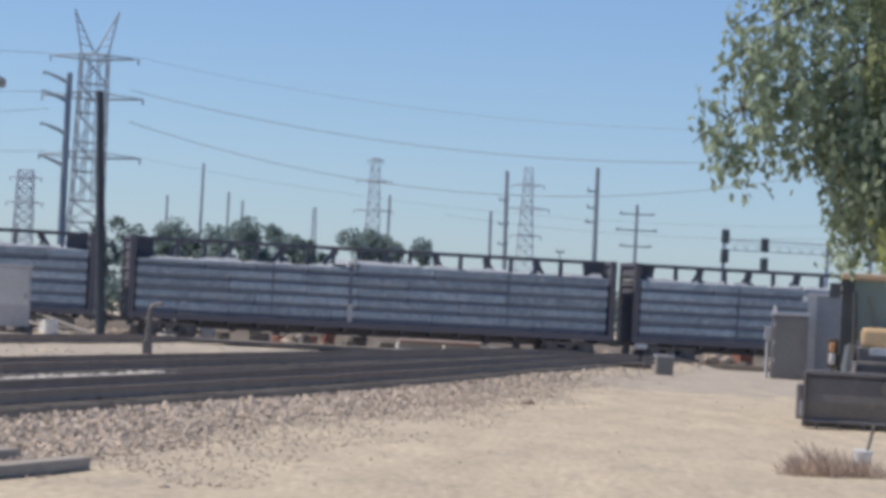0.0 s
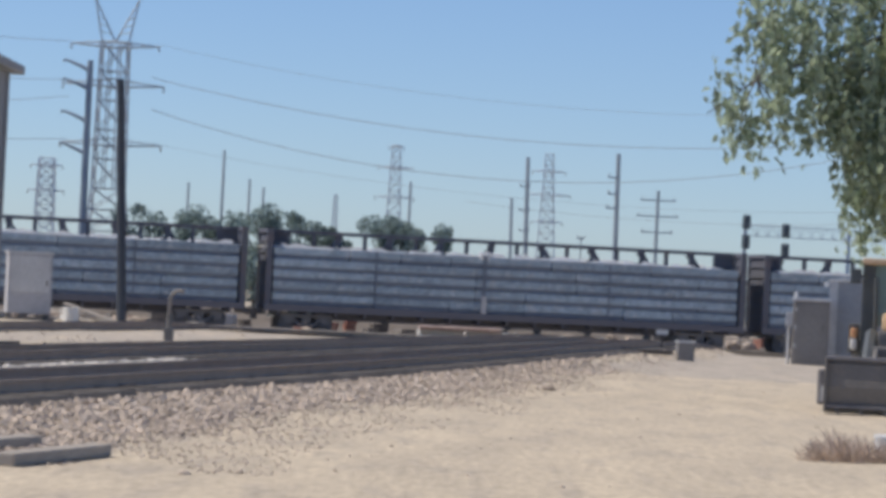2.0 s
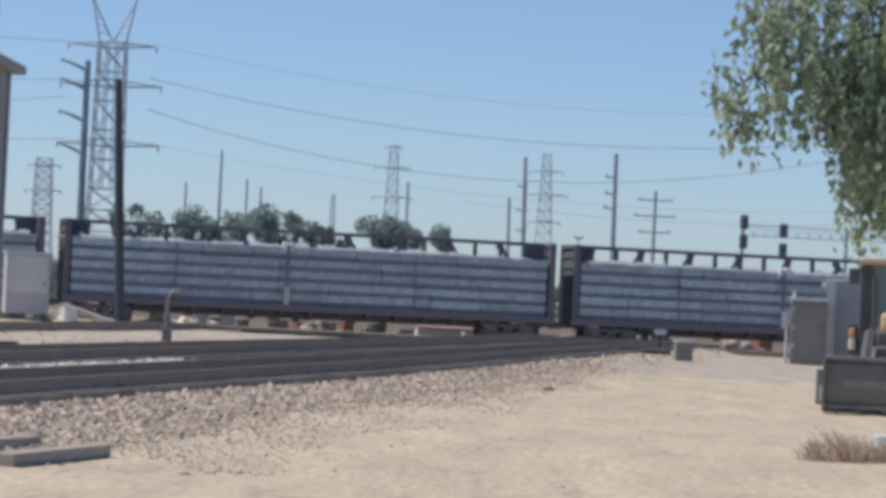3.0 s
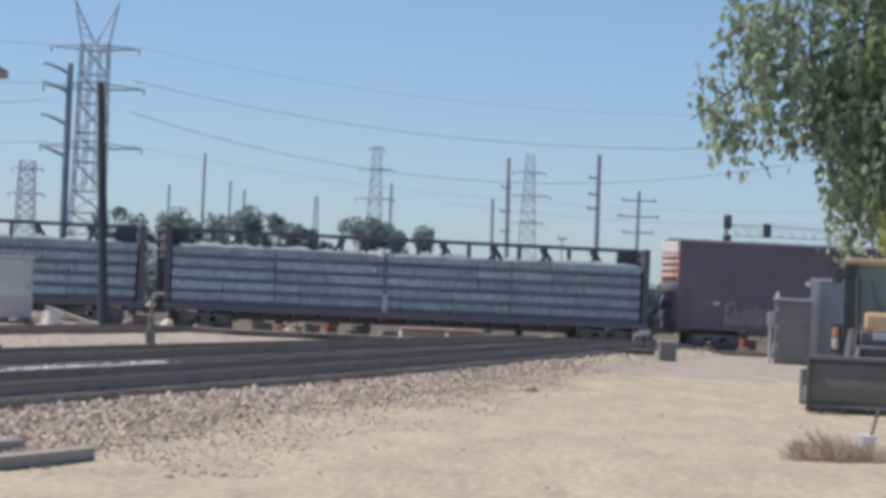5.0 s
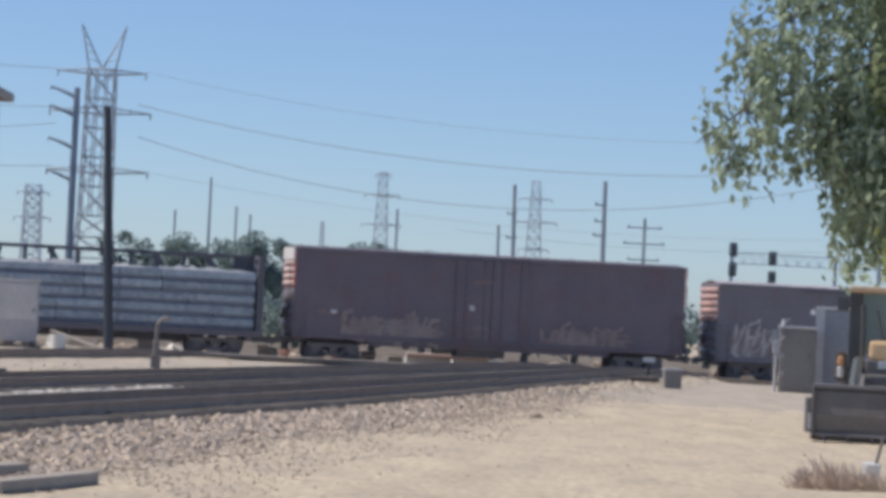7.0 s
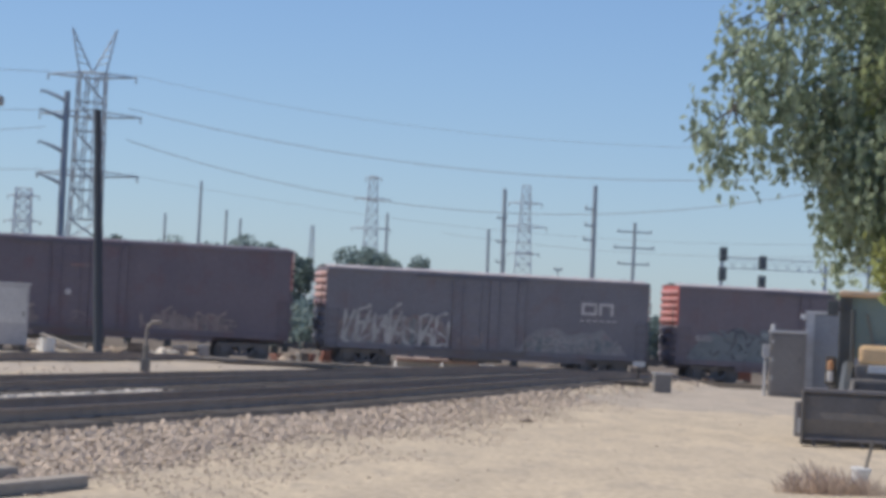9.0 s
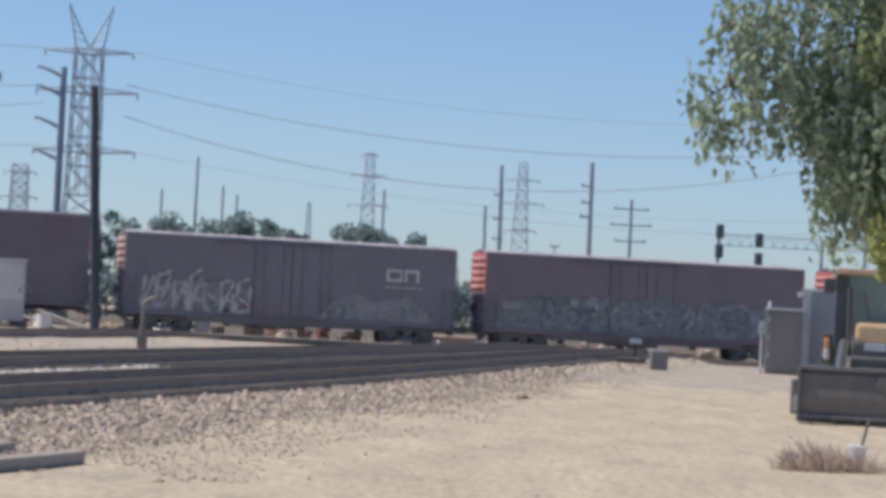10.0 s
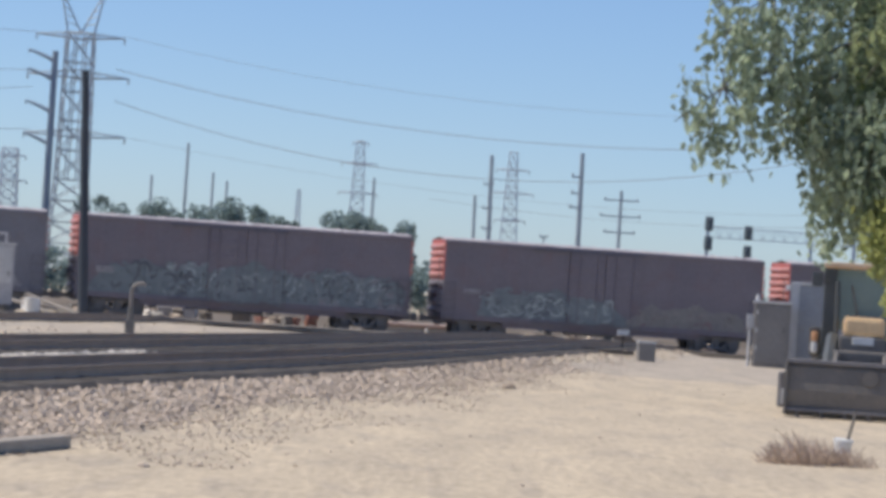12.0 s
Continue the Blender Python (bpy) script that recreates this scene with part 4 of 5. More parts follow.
    # two ties dumped beside the ballast
    for (x0, y0, x1, y1) in ((-3.92, 29.4, -3.33, 31.95), (-4.75, 30.5, -4.12, 33.0)):
        d = Vector((x1 - x0, y1 - y0, 0))
        cx, cy = (x0 + x1) / 2, (y0 + y1) / 2
        bm = box(bmesh.new(), -d.length / 2, -0.11, 0, d.length / 2, 0.11, 0.115, 0.02)
        single("timber", bm, OLD_WOOD, pose(cx, cy, 0.0, 0, 0, math.degrees(math.atan2(d.y, d.x))), "old weathered railway tie dumped on the dirt", "timber", "timbers")
    # stones on the dirt
    rng = random.Random(8)
    for (x, y, r) in ((1.72, 62.5, 0.13), (1.5, 63.2, 0.06), (-2.35, 29.6, 0.06), (-1.9, 30.2, 0.04)):
        bm = bmesh.new()
        bmesh.ops.create_icosphere(bm, subdivisions=2, radius=r)
        for v in bm.verts:
            v.co *= 1 + 0.35 * noise.noise(v.co * 9)
            v.co.z *= 0.55
        single("stone", bm, STONE, pose(x, y, ground_z(x, y) + r * 0.25, 0, 0, rng.uniform(0, 360)), "lone brown stone lying on the dirt", "stone", "stones")


def build_shed():
    s = thing("shed", pose(-3.05, 14.1, 0), "dark grey utility shed with an overhanging flat roof", "shed")
    part("wall", box(bmesh.new(), -1.0, -0.9, -0.05, 1.0, 0.9, 2.585, 0.01), SHED_WALL, s)
    for i in range(6):
        y = -0.8 + i * 0.31
        part("board", box(bmesh.new(), 0.995, y, 0.0, 1.012, y + 0.04, 2.58), SHED_WALL, s)
    part("roof", box(bmesh.new(), -1.06, -0.96, 2.58, 1.06, 0.94, 2.62, 0.008), SHED_WALL, s)
    part("mast", tube(bmesh.new(), (0.98, 0.4, 2.61), (0.98, 0.4, 4.2), 0.018, sides=10), SHED_WALL, s)


# ---- the tractor ----
def build_tractor():
    gz = ground_z(7.46, 56.6)
    tr = thing("tractor_loader", pose(7.40, 56.6, gz, 0, 0, -8.8), "yellow tractor loader resting its black bucket on the dirt", "tractor")
    # the bucket, rolled back, its worn underside to the front
    hw = 1.16
    bm = bmesh.new()
    section = [(-0.10, 0.02), (-0.20, 0.10), (-0.27, 0.45), (-0.22, 0.84), (-0.12, 0.95), (0.05, 0.95), (0.30, 0.80), (0.36, 0.45), (0.22, 0.06)]
    a = [bm.verts.new((-hw, y, z)) for y, z in section]
    b = [bm.verts.new((hw, y, z)) for y, z in section]
    k = len(section)
    for i in range(k):
        bm.faces.new((a[i], a[(i + 1) % k], b[(i + 1) % k], b[i]))
    bm.faces.new(a[::-1])
    bm.faces.new(b)
    bucket = part("bucket", bm, BLACK, tr, "black worn steel bucket")
    part("top_lip", box(bmesh.new(), -hw - 0.03, -0.26, 0.90, hw + 0.03, -0.10, 0.975, 0.02), TRUCK, bucket)
    part("cutting_edge", box(bmesh.new(), -hw - 0.02, -0.29, 0.10, hw + 0.02, -0.16, 0.15, 0.012), TRUCK, bucket)
    for s in (-1, 1):
        x0, x1 = sorted((s * hw, s * (hw + 0.05)))
        part("side_plate", box(bmesh.new(), x0, -0.33, 0.03, x1, 0.28, 0.93, 0.015), BLACK, bucket)
    part("wear_strip", box(bmesh.new(), hw - 0.12, -0.31, 0.12, hw - 0.03, -0.25, 0.72, 0.01), CASE_GREY, bucket, "bare worn steel strip")
    bm = box(bmesh.new(), -hw - 0.17, -0.14, 0.14, -hw - 0.055, 0.14, 0.74, 0.04)
    part("hinge_bracket", bm, TRUCK, bucket)
    part("bracket_plate", box(bmesh.new(), -hw - 0.10, -0.20, 0.2, -hw - 0.055, -0.135, 0.46, 0.01), CASE_LIGHT, bucket)
    for i in range(6):
        x = -1.0 + i * 0.4
        part("tooth", tube(bmesh.new(), (x, -0.16, 0.10), (x + 0.05, -0.22, 0.0), 0.045, 0.02, 6), TRUCK, bucket)
    part("badge_disc", tube(bmesh.new(), (0.22, -0.29, 0.72), (0.22, -0.2, 0.72), 0.14, sides=16), BLACK, bucket)
    for s in (-1, 1):
        bm = bmesh.new()
        path_tube(bm, [(s * 0.55, 0.3, 0.55), (s * 0.55, 1.3, 1.0), (s * 0.55, 2.6, 1.35)], [0.1, 0.11, 0.11], 6)
        part("loader_arm", bm, CAB_DARK, tr)
        bm = bmesh.new()
        tube(bm, (s * 0.42, 0.3, 0.8), (s * 0.42, 1.5, 1.1), 0.045, sides=8)
        part("ram", bm, BLACK, tr)
    # hood, grille
    part("hood", box(bmesh.new(), -0.36, 2.0, 1.40, 0.36, 3.1, 1.735, 0.08), YELLOW, tr)
    part("name_plate", box(bmesh.new(), -0.19, 1.965, 1.255, 0.19, 2.0, 1.39, 0.012), WHITE, tr, "white blank plate")
    part("grille", box(bmesh.new(), -0.42, 1.995, 0.55, 0.42, 3.0, 1.41, 0.05), BLACK, tr)
    for i in range(6):
        part("grille_slat", box(bmesh.new(), -0.36, 1.97, 0.72 + i * 0.08, 0.36, 2.0, 0.755 + i * 0.08), TRUCK, tr)
    for s in (-1, 1):
        fw = part("front_wheel", tube(bmesh.new(), (s * 0.88, 1.6, 0.46), (s * 0.58, 1.6, 0.46), 0.46, sides=28), RUBBER, tr)
        part("rim", tube(bmesh.new(), (s * 0.895, 1.6, 0.46), (s * 0.6, 1.6, 0.46), 0.26, sides=20), YELLOW, fw)
        rw = part("rear_wheel", tube(bmesh.new(), (s * 0.93, 4.3, 0.68), (s * 0.5, 4.3, 0.68), 0.68, sides=32), RUBBER, tr)
        part("rim", tube(bmesh.new(), (s * 0.945, 4.3, 0.68), (s * 0.52, 4.3, 0.68), 0.38, sides=20), YELLOW, rw)
        bm = bmesh.new()
        path_tube(bm, [(s * 0.76, 3.35, 0.9), (s * 0.76, 3.5, 1.25), (s * 0.76, 4.0, 1.45), (s * 0.76, 4.9, 1.35)], 0.09, 8)
        part("fender", bm, CAB_DARK, tr, smooth=True)
        part("side_lamp", box(bmesh.new(), s * 0.88 - 0.06, 3.04, 1.05, s * 0.88 + 0.06, 3.18, 1.26, 0.045), WHITE, tr)
        part("indicator", box(bmesh.new(), s * 0.88 - 0.06, 3.04, 1.262, s * 0.88 + 0.055, 3.18, 1.44, 0.04), ORANGE, tr, "orange indicator lamp")
        part("lamp_housing", box(bmesh.new(), s * 0.88 - 0.1, 3.1, 1.0, s * 0.88 + 0.1, 3.21, 1.52, 0.05), RUBBER, tr)
        part("lamp_bracket", tube(bmesh.new(), (s * 0.6, 3.25, 1.2), (s * 0.95, 3.18, 1.2), 0.03, sides=6), BLACK, tr)
    # cab
    for sx in (-1, 1):
        for (y, r) in ((3.2, 0.11), (4.9, 0.06)):
            part("cab_post", box(bmesh.new(), sx * 0.66 - r, y - r, 1.0, sx * 0.66 + r, y + r, 2.60, 0.02), CAB_DARK, tr)
    part("cab_roof", box(bmesh.new(), -0.78, 2.95, 2.58, 0.78, 5.1, 2.69, 0.04), CAB_ROOF, tr, "faded orange roof panel")
    part("windscreen", box(bmesh.new(), -0.55, 3.18, 1.5, 0.55, 3.2, 2.58), CAB_GLASS, tr)
    part("rear_window", box(bmesh.new(), -0.55, 4.88, 1.5, 0.55, 4.9, 2.58), CAB_GLASS, tr)
    part("wiper", tube(bmesh.new(), (-0.1, 3.165, 1.55), (-0.28, 3.165, 2.3), 0.014, sides=6), BLACK, tr)
    part("seat", box(bmesh.new(), -0.3, 3.9, 1.0, 0.3, 4.5, 1.9, 0.08), BLACK, tr)
    part("steering_wheel", tube(bmesh.new(), (0, 3.55, 1.55), (0, 3.58, 1.59), 0.22, sides=16), BLACK, tr)
    part("chassis", box(bmesh.new(), -0.5, 1.4, 0.42, 0.5, 5.0, 1.15, 0.05), BLACK, tr)
    part("exhaust", tube(bmesh.new(), (-0.5, 2.9, 1.2), (-0.52, 2.9, 2.35), 0.04, sides=8), CAB_DARK, tr)
    bm = bmesh.new()
    tube(bm, (-0.66, 3.1, 2.35), (-0.86, 2.98, 2.38), 0.018, sides=6)
    box(bm, -0.98, 2.94, 2.24, -0.78, 2.99, 2.5, 0.02)
    part("mirror", bm, CAB_DARK, tr)
    # pail and dry weeds before it
    x, y = 5.06, 39.8
    pl = thing("pail", pose(x, y, ground_z(x, y), 6, 4, 0), "white plastic pail standing in dry weeds", "pail")
    part("bucket_wall", tube(bmesh.new(), (0, 0, 0), (0, 0, 0.26), 0.09, 0.11, 16), WHITE, pl)
    part("rim", tube(bmesh.new(), (0, 0, 0.24), (0, 0, 0.28), 0.12, sides=16), WHITE, pl)
    part("stick", tube(bmesh.new(), (0.02, 0, 0.05), (0.1, 0.02, 0.62), 0.02, sides=6), BLACK, pl)
    rng = np.random.default_rng(9)
    verts, faces = [], []
    for cx, cy, r, hgt, cnt in ((4.42, 38.6, 0.34, 0.46, 330), (4.75, 38.9, 0.34, 0.38, 260), (4.15, 38.4, 0.26, 0.26, 110), (5.05, 38.9, 0.34, 0.3, 160)):
        for _ in range(cnt):
            a, q = rng.random() * 6.28, r * rng.random() ** 0.6
            x, y = cx + q * math.cos(a), cy + q * math.sin(a)
            lx, ly, hh = rng.normal(0, 0.09), rng.normal(0, 0.09), hgt * (0.35 + 0.65 * rng.random()) * (1.15 - q / r * 0.7)
            o = len(verts)
            verts += [(x - 0.004, y, 0), (x + 0.004, y, 0), (x + lx * 0.6 + 0.004, y + ly * 0.6, hh * 0.7), (x + lx, y + ly, hh)]
            faces += [(o, o + 1, o + 2), (o, o + 2, o + 3)]
    tagged(raw("dry_weeds", verts, faces, DRY), "clump of dry brown weeds on the dirt", "weeds", kind="stuff")


# ---- the near tree ----
BOUGHS = []  # (bough, how strongly it swings)


def build_tree():
    TX, TY = 5.6, 26.0
    tree = thing("tree", pose(TX, TY, 0), "green leafy tree with drooping outer twigs", "tree")
    bm = bmesh.new()
    path_tube(bm, [(0, 0, -0.1), (0.05, 0, 1.0), (-0.05, 0.05, 2.2), (0.0, 0, 3.4), (0.1, 0, 5.0)], [0.24, 0.19, 0.17, 0.14, 0.08], 12)
    part("trunk", bm, BARK, tree, smooth=True)
    rng = np.random.default_rng(4)
    # middle of a bough's leaves, half widths, leaf count, leaf material, swing
    boughs = [((3.24, 24.7, 2.88), (0.34, 0.4, 0.42), 2200, LEAF, 0.5, 0.4), ((3.45, 24.4, 2.35), (0.3, 0.3, 0.34), 1500, LEAF_LIGHT, 0.5, 0.3), ((2.1, 24.8, 3.2), (0.44, 0.35, 0.38), 460, LEAF, 1.0, 0.65), ((2.45, 25.0, 3.85), (0.54, 0.5, 0.52), 1150, LEAF, 0.9, 0.5), ((2.85, 25.0, 3.25), (0.46, 0.5, 0.45), 1400, LEAF, 0.8, 0.4),
              ((3.12, 25.2, 2.76), (0.36, 0.4, 0.45), 950, LEAF, 0.8, 0.5), ((3.70, 24.4, 2.02), (0.38, 0.4, 0.50), 2500, LEAF_LIGHT, 0.6, 0.2), ((3.6, 25.4, 3.5), (0.62, 0.7, 0.9), 5200, LEAF, 0.5, 0.1),
              ((3.2, 25.4, 4.6), (1.1, 0.8, 0.62), 4200, LEAF, 0.5, 0.2), ((4.6, 25.8, 3.6), (1.0, 1.2, 1.7), 7500, LEAF_OLIVE, 0.2, 0.1), ((3.92, 24.3, 2.75), (0.42, 0.4, 0.55), 2300, LEAF_LIGHT, 0.5, 0.1),
              ((3.45, 25.2, 2.95), (0.35, 0.4, 0.55), 1500, LEAF_OLIVE, 0.5, 0.2), ((3.5, 24.7, 3.6), (0.5, 0.3, 0.8), 1300, LEAF_OLIVE, 0.5, 0.2), ((5.8, 26.2, 5.4), (2.0, 1.8, 1.2), 4500, LEAF, 0.1, 0.2),
              ((3.45, 25.9, 3.95), (0.55, 0.4, 0.75), 4200, LEAF, 0.4, 0.1), ((3.15, 25.0, 3.0), (0.34, 0.3, 0.5), 420, LEAF_LIGHT, 0.6, 0.2)]
    for (cx, cy, cz), (rx, ry, rz), count, mat, swing, droop in boughs:
        pivot = Vector((TX - 0.55, TY, min(4.6, cz + 0.9)))
        b = new("bough")
        bm = bmesh.new()
        c = Vector((cx, cy, cz))
        top = c + Vector((0, 0, rz * 0.5))
        mid = (pivot + top) / 2 + Vector((0, 0, 0.25))
        path_tube(bm, [pivot - pivot, mid - pivot, top - pivot, c + Vector((-rx * 0.8, 0, -rz * 0.2)) - pivot], [0.04, 0.022, 0.012, 0.004], 6)
        for _ in range(7):
            d = Vector(rng.normal(0, 1, 3)).normalized()
            e = c + Vector((d.x * rx, d.y * ry, d.z * rz)) * 0.85
            path_tube(bm, [top - pivot, (top + e) / 2 + Vector((0, 0, 0.08)) - pivot, e - pivot], [0.008, 0.005, 0.003], 5)
        bough = part("bough", bm, BARK, tree)
        bpy.data.objects.remove(b)
        bough.matrix_basis = Matrix.Translation(pivot - Vector((TX, TY, 0)))
        verts, faces = [], []
        twigs = max(12, count // 16)
        ends = []
        for _ in range(twigs):
            d = rng.normal(0, 1, 3)
            d /= np.linalg.norm(d)
            ends.append(np.array((cx, cy, cz)) + d * np.array((rx, ry, rz)) * rng.random() ** 0.45)
        for i in range(count):
            e = ends[i % twigs]
            k = rng.random()
            p = e + rng.normal(0, 0.035, 3) + np.array((0, 0, 0.10 - (0.26 + droop * 0.15) * k))
            s = 0.023 + 0.020 * rng.random()
            q = np.array(Euler((rng.normal(1.2, 0.5), rng.normal(0, 0.5), rng.random() * 6.28)).to_matrix())
            shape = np.array([(0, s * 1.3, 0), (-s * 0.7, 0.1 * s, 0.25 * s), (0, -s * 1.3, 0), (s * 0.7, 0.1 * s, 0.25 * s)]) @ q.T
            o = len(verts)
            verts.extend(map(tuple, shape + p - np.array(pivot)))
            faces += [(o, o + 1, o + 2), (o, o + 2, o + 3)]
        me = bpy.data.meshes.new("leaves")
        me.from_pydata(verts, [], faces)
        me.materials.append(mat)
        lv = new("leaves", me)
        lv.parent = bough
        lv["kind"] = "stuff"
        BOUGHS.append((bough, swing, (pivot - c).length))


# ---- distance ----
def lattice(bm, x0, x1, w0, w1, z0, z1, panels, r):
    """Legs and bracing of a square tower about x0 -> x1, widths w0 -> w1."""
    def corner(k, t):
        w = (w0 + (w1 - w0) * t) / 2
        return Vector((x0 + (x1 - x0) * t + w * (1 if k in (1, 2) else -1), w * (1 if k in (2, 3) else -1), z0 + (z1 - z0) * t))
    for i in range(panels):
        t0, t1 = i / panels, (i + 1) / panels
        for k in range(4):
            a, b, c, d = corner(k, t0), corner(k, t1), corner((k + 1) % 4, t0), corner((k + 1) % 4, t1)
            tube(bm, a, d, r * 0.55, sides=4)
            tube(bm, c, b, r * 0.55, sides=4)
            tube(bm, b, d, r * 0.55, sides=4)
    return [(corner(k, 0), corner(k, 1)) for k in range(4)]


def pylon(x, y, z0, height, base, waist, top_w, arms, label, horns=0.0, r=0.12, turn=0, steel=HAZY_STEEL, inner=0, upper_panels=8):
    t = thing("pylon", pose(x, y, z0, 0, 0, turn), label, "pylon", "power line towers")
    zw = height * 0.42
    for (w0, w1, a, b, n) in ((base, waist, 0, zw, 5), (waist, top_w, zw, height, upper_panels)):
        bm = bmesh.new()
        for p, q in lattice(bm, 0, 0, w0, w1, a, b, n, r):
            part("leg", tube(bmesh.new(), p, q, r, sides=5), steel, t)
        part("bracing", bm, steel, t)["kind"] = "stuff"
    for i in range(inner):  # slender uprights between the legs of the upper half
        k = (i + 1) / (inner + 1) - 0.5
        for side in (-0.5, 0.5):
            part("upright", tube(bmesh.new(), (waist * k, waist * side, zw), (top_w * k, top_w * side, height), r * 0.7, sides=5), steel, t)
    for z, half, up in arms:
        for s in (-1, 1):
            bm = bmesh.new()
            tip = Vector((s * half, 0, z + up))
            for yy in (-0.7, 0.7):
                tube(bm, (0, yy, z), tip, r * 0.8, sides=4)
                tube(bm, (0, yy, z + half * 0.16), tip, r * 0.6, sides=4)
            for i in range(1, 5):
                k = i / 5
                tube(bm, Vector((0, -0.7, z)).lerp(tip, k), Vector((0, 0.7, z + half * 0.16)).lerp(tip, k), r * 0.45, sides=4)
            arm = part("crossarm", bm, steel, t)
            bm = tube(bmesh.new(), tip, tip - Vector((0, 0, 0.8)), 0.05, sides=6)
            for i in range(3):
                tube(bm, tip - Vector((0, 0, 0.25 * i)), tip - Vector((0, 0, 0.25 * i + 0.14)), 0.14, sides=8)
            part("insulator", bm, WIRE, arm)
    if horns:
        for s in (-1, 1):
            bm = bmesh.new()
            tip = Vector((s * top_w * 0.85, 0, height + horns))
            for p in ((0, 0.4), (0, -0.4), (s * top_w * 0.5, 0.4), (s * top_w * 0.5, -0.4)):
                tube(bm, (p[0], p[1], height), tip, r * 0.7, sides=4)
            for i in range(1, 6):
                k = i / 6
                a, b = Vector((0, 0.3, height)).lerp(tip, k), Vector((s * top_w * 0.5, -0.3, height)).lerp(tip, k + 0.08)
                tube(bm, a, b, r * 0.5, sides=4)
            part("horn", bm, steel, t)
    return t


def utility_pole(x, y, z0, z1, r, label, arms=(), lean=0.0, mat=FAR_POLE, curved=()):
    p = thing("utility_pole", pose(x, y, z0), label, "pole", "utility poles")
    h = z1 - z0
    part("shaft", tube(bmesh.new(), (-lean * h, 0, -0.3), (0, 0, h), r * 1.25, r * 0.85, 10), mat, p)
    for z, left, right in arms:
        xx = -lean * (h - (z - z0))
        bm = bmesh.new()
        box(bm, xx - left, -r - 0.1, z - z0 - 0.09, xx + right, -r + 0.06, z - z0 + 0.09)
        arm = part("crossarm", bm, mat, p)
        for k in (-left * 0.9, right * 0.9):
            if abs(k) > 0.2:
                part("insulator", tube(bmesh.new(), (xx + k, -r - 0.02, z - z0 + 0.08), (xx + k, -r - 0.02, z - z0 + 0.34), 0.09, sides=8), WIRE, arm)
    for z, left in curved:
        xx = -lean * (h - (z - z0))
        bm = bmesh.new()
        path_tube(bm, [(xx, 0, z - z0 - 0.75), (xx - left * 0.4, 0, z - z0 - 0.4), (xx - left * 0.75, 0, z - z0 - 0.15), (xx - left, 0, z - z0)], [0.16, 0.13, 0.1, 0.07], 8)
        arm = part("crossarm", bm, mat, p)
        part("insulator", tube(bmesh.new(), (xx - left, 0, z - z0), (xx - left, 0, z - z0 - 0.25), 0.06, sides=8), WIRE, arm)
    return p


def power_line(a, b, sag, r, label="thin grey overhead power line"):
    a, b = Vector(a), Vector(b)
    pts = [a.lerp(b, i / 24) - Vector((0, 0, sag * 4 * (i / 24) * (1 - i / 24))) for i in range(25)]
    single("power_line", path_tube(bmesh.new(), pts, r, 5), WIRE, Matrix(), label, "power line", "power lines")


def crown(name, rng, x, y, z0, z1, w, count, mat, size, label, trunk=1.0):
    """A distant tree: trunk, limbs and a crown of leaf clumps with gaps."""
    t = thing(name, pose(x, y, z0), label, "tree", "trees beyond the train")
    h = z1 - z0
    bm = bmesh.new()
    path_tube(bm, [(0, 0, -0.2), (0.1, 0, h * 0.3), (-0.1, 0, h * 0.6)], [0.28 * trunk, 0.2 * trunk, 0.1 * trunk], 8)
    for i in range(7):
        a = rng.random() * 6.28
        path_tube(bm, [(0, 0, h * (0.25 + 0.05 * i)), (math.cos(a) * w * 0.2, math.sin(a) * w * 0.2, h * (0.45 + 0.05 * i)), (math.cos(a) * w * 0.38, math.sin(a) * w * 0.38, h * (0.6 + 0.04 * i))], [0.1, 0.06, 0.02], 5)
    part("trunk", bm, BARK, t)
    verts, faces = [], []
    lobes = [(rng.normal(0, w * 0.24), rng.normal(0, w * 0.2), h * (0.30 + 0.6 * rng.random()), w * (0.13 + 0.15 * rng.random())) for _ in range(30)]
    for i in range(count):
        lx, ly, lz, lr = lobes[i % len(lobes)]
        d = rng.normal(0, 1, 3)
        d *= lr * rng.random() ** 0.4 / np.linalg.norm(d)
        p = np.array((lx, ly, min(lz, h - lr * 0.7))) + d * (1, 1, 0.8)
        s = size * (0.6 + 0.8 * rng.random())
        q = np.array(Euler(rng.random(3) * 6.28).to_matrix())
        sh = np.array([(0, s, 0), (-s * 0.7, 0, s * 0.2), (0, -s, 0), (s * 0.7, 0, s * 0.2)]) @ q.T
        o = len(verts)
        verts.extend(map(tuple, sh + p))
        faces += [(o, o + 1, o + 2), (o, o + 2, o + 3)]
    me = bpy.data.meshes.new("crown")
    me.from_pydata(verts, [], faces)
    me.materials.append(mat)
    c = new("crown", me)
    c.parent = t
    c["kind"] = "stuff"


FAR_Z = -0.62


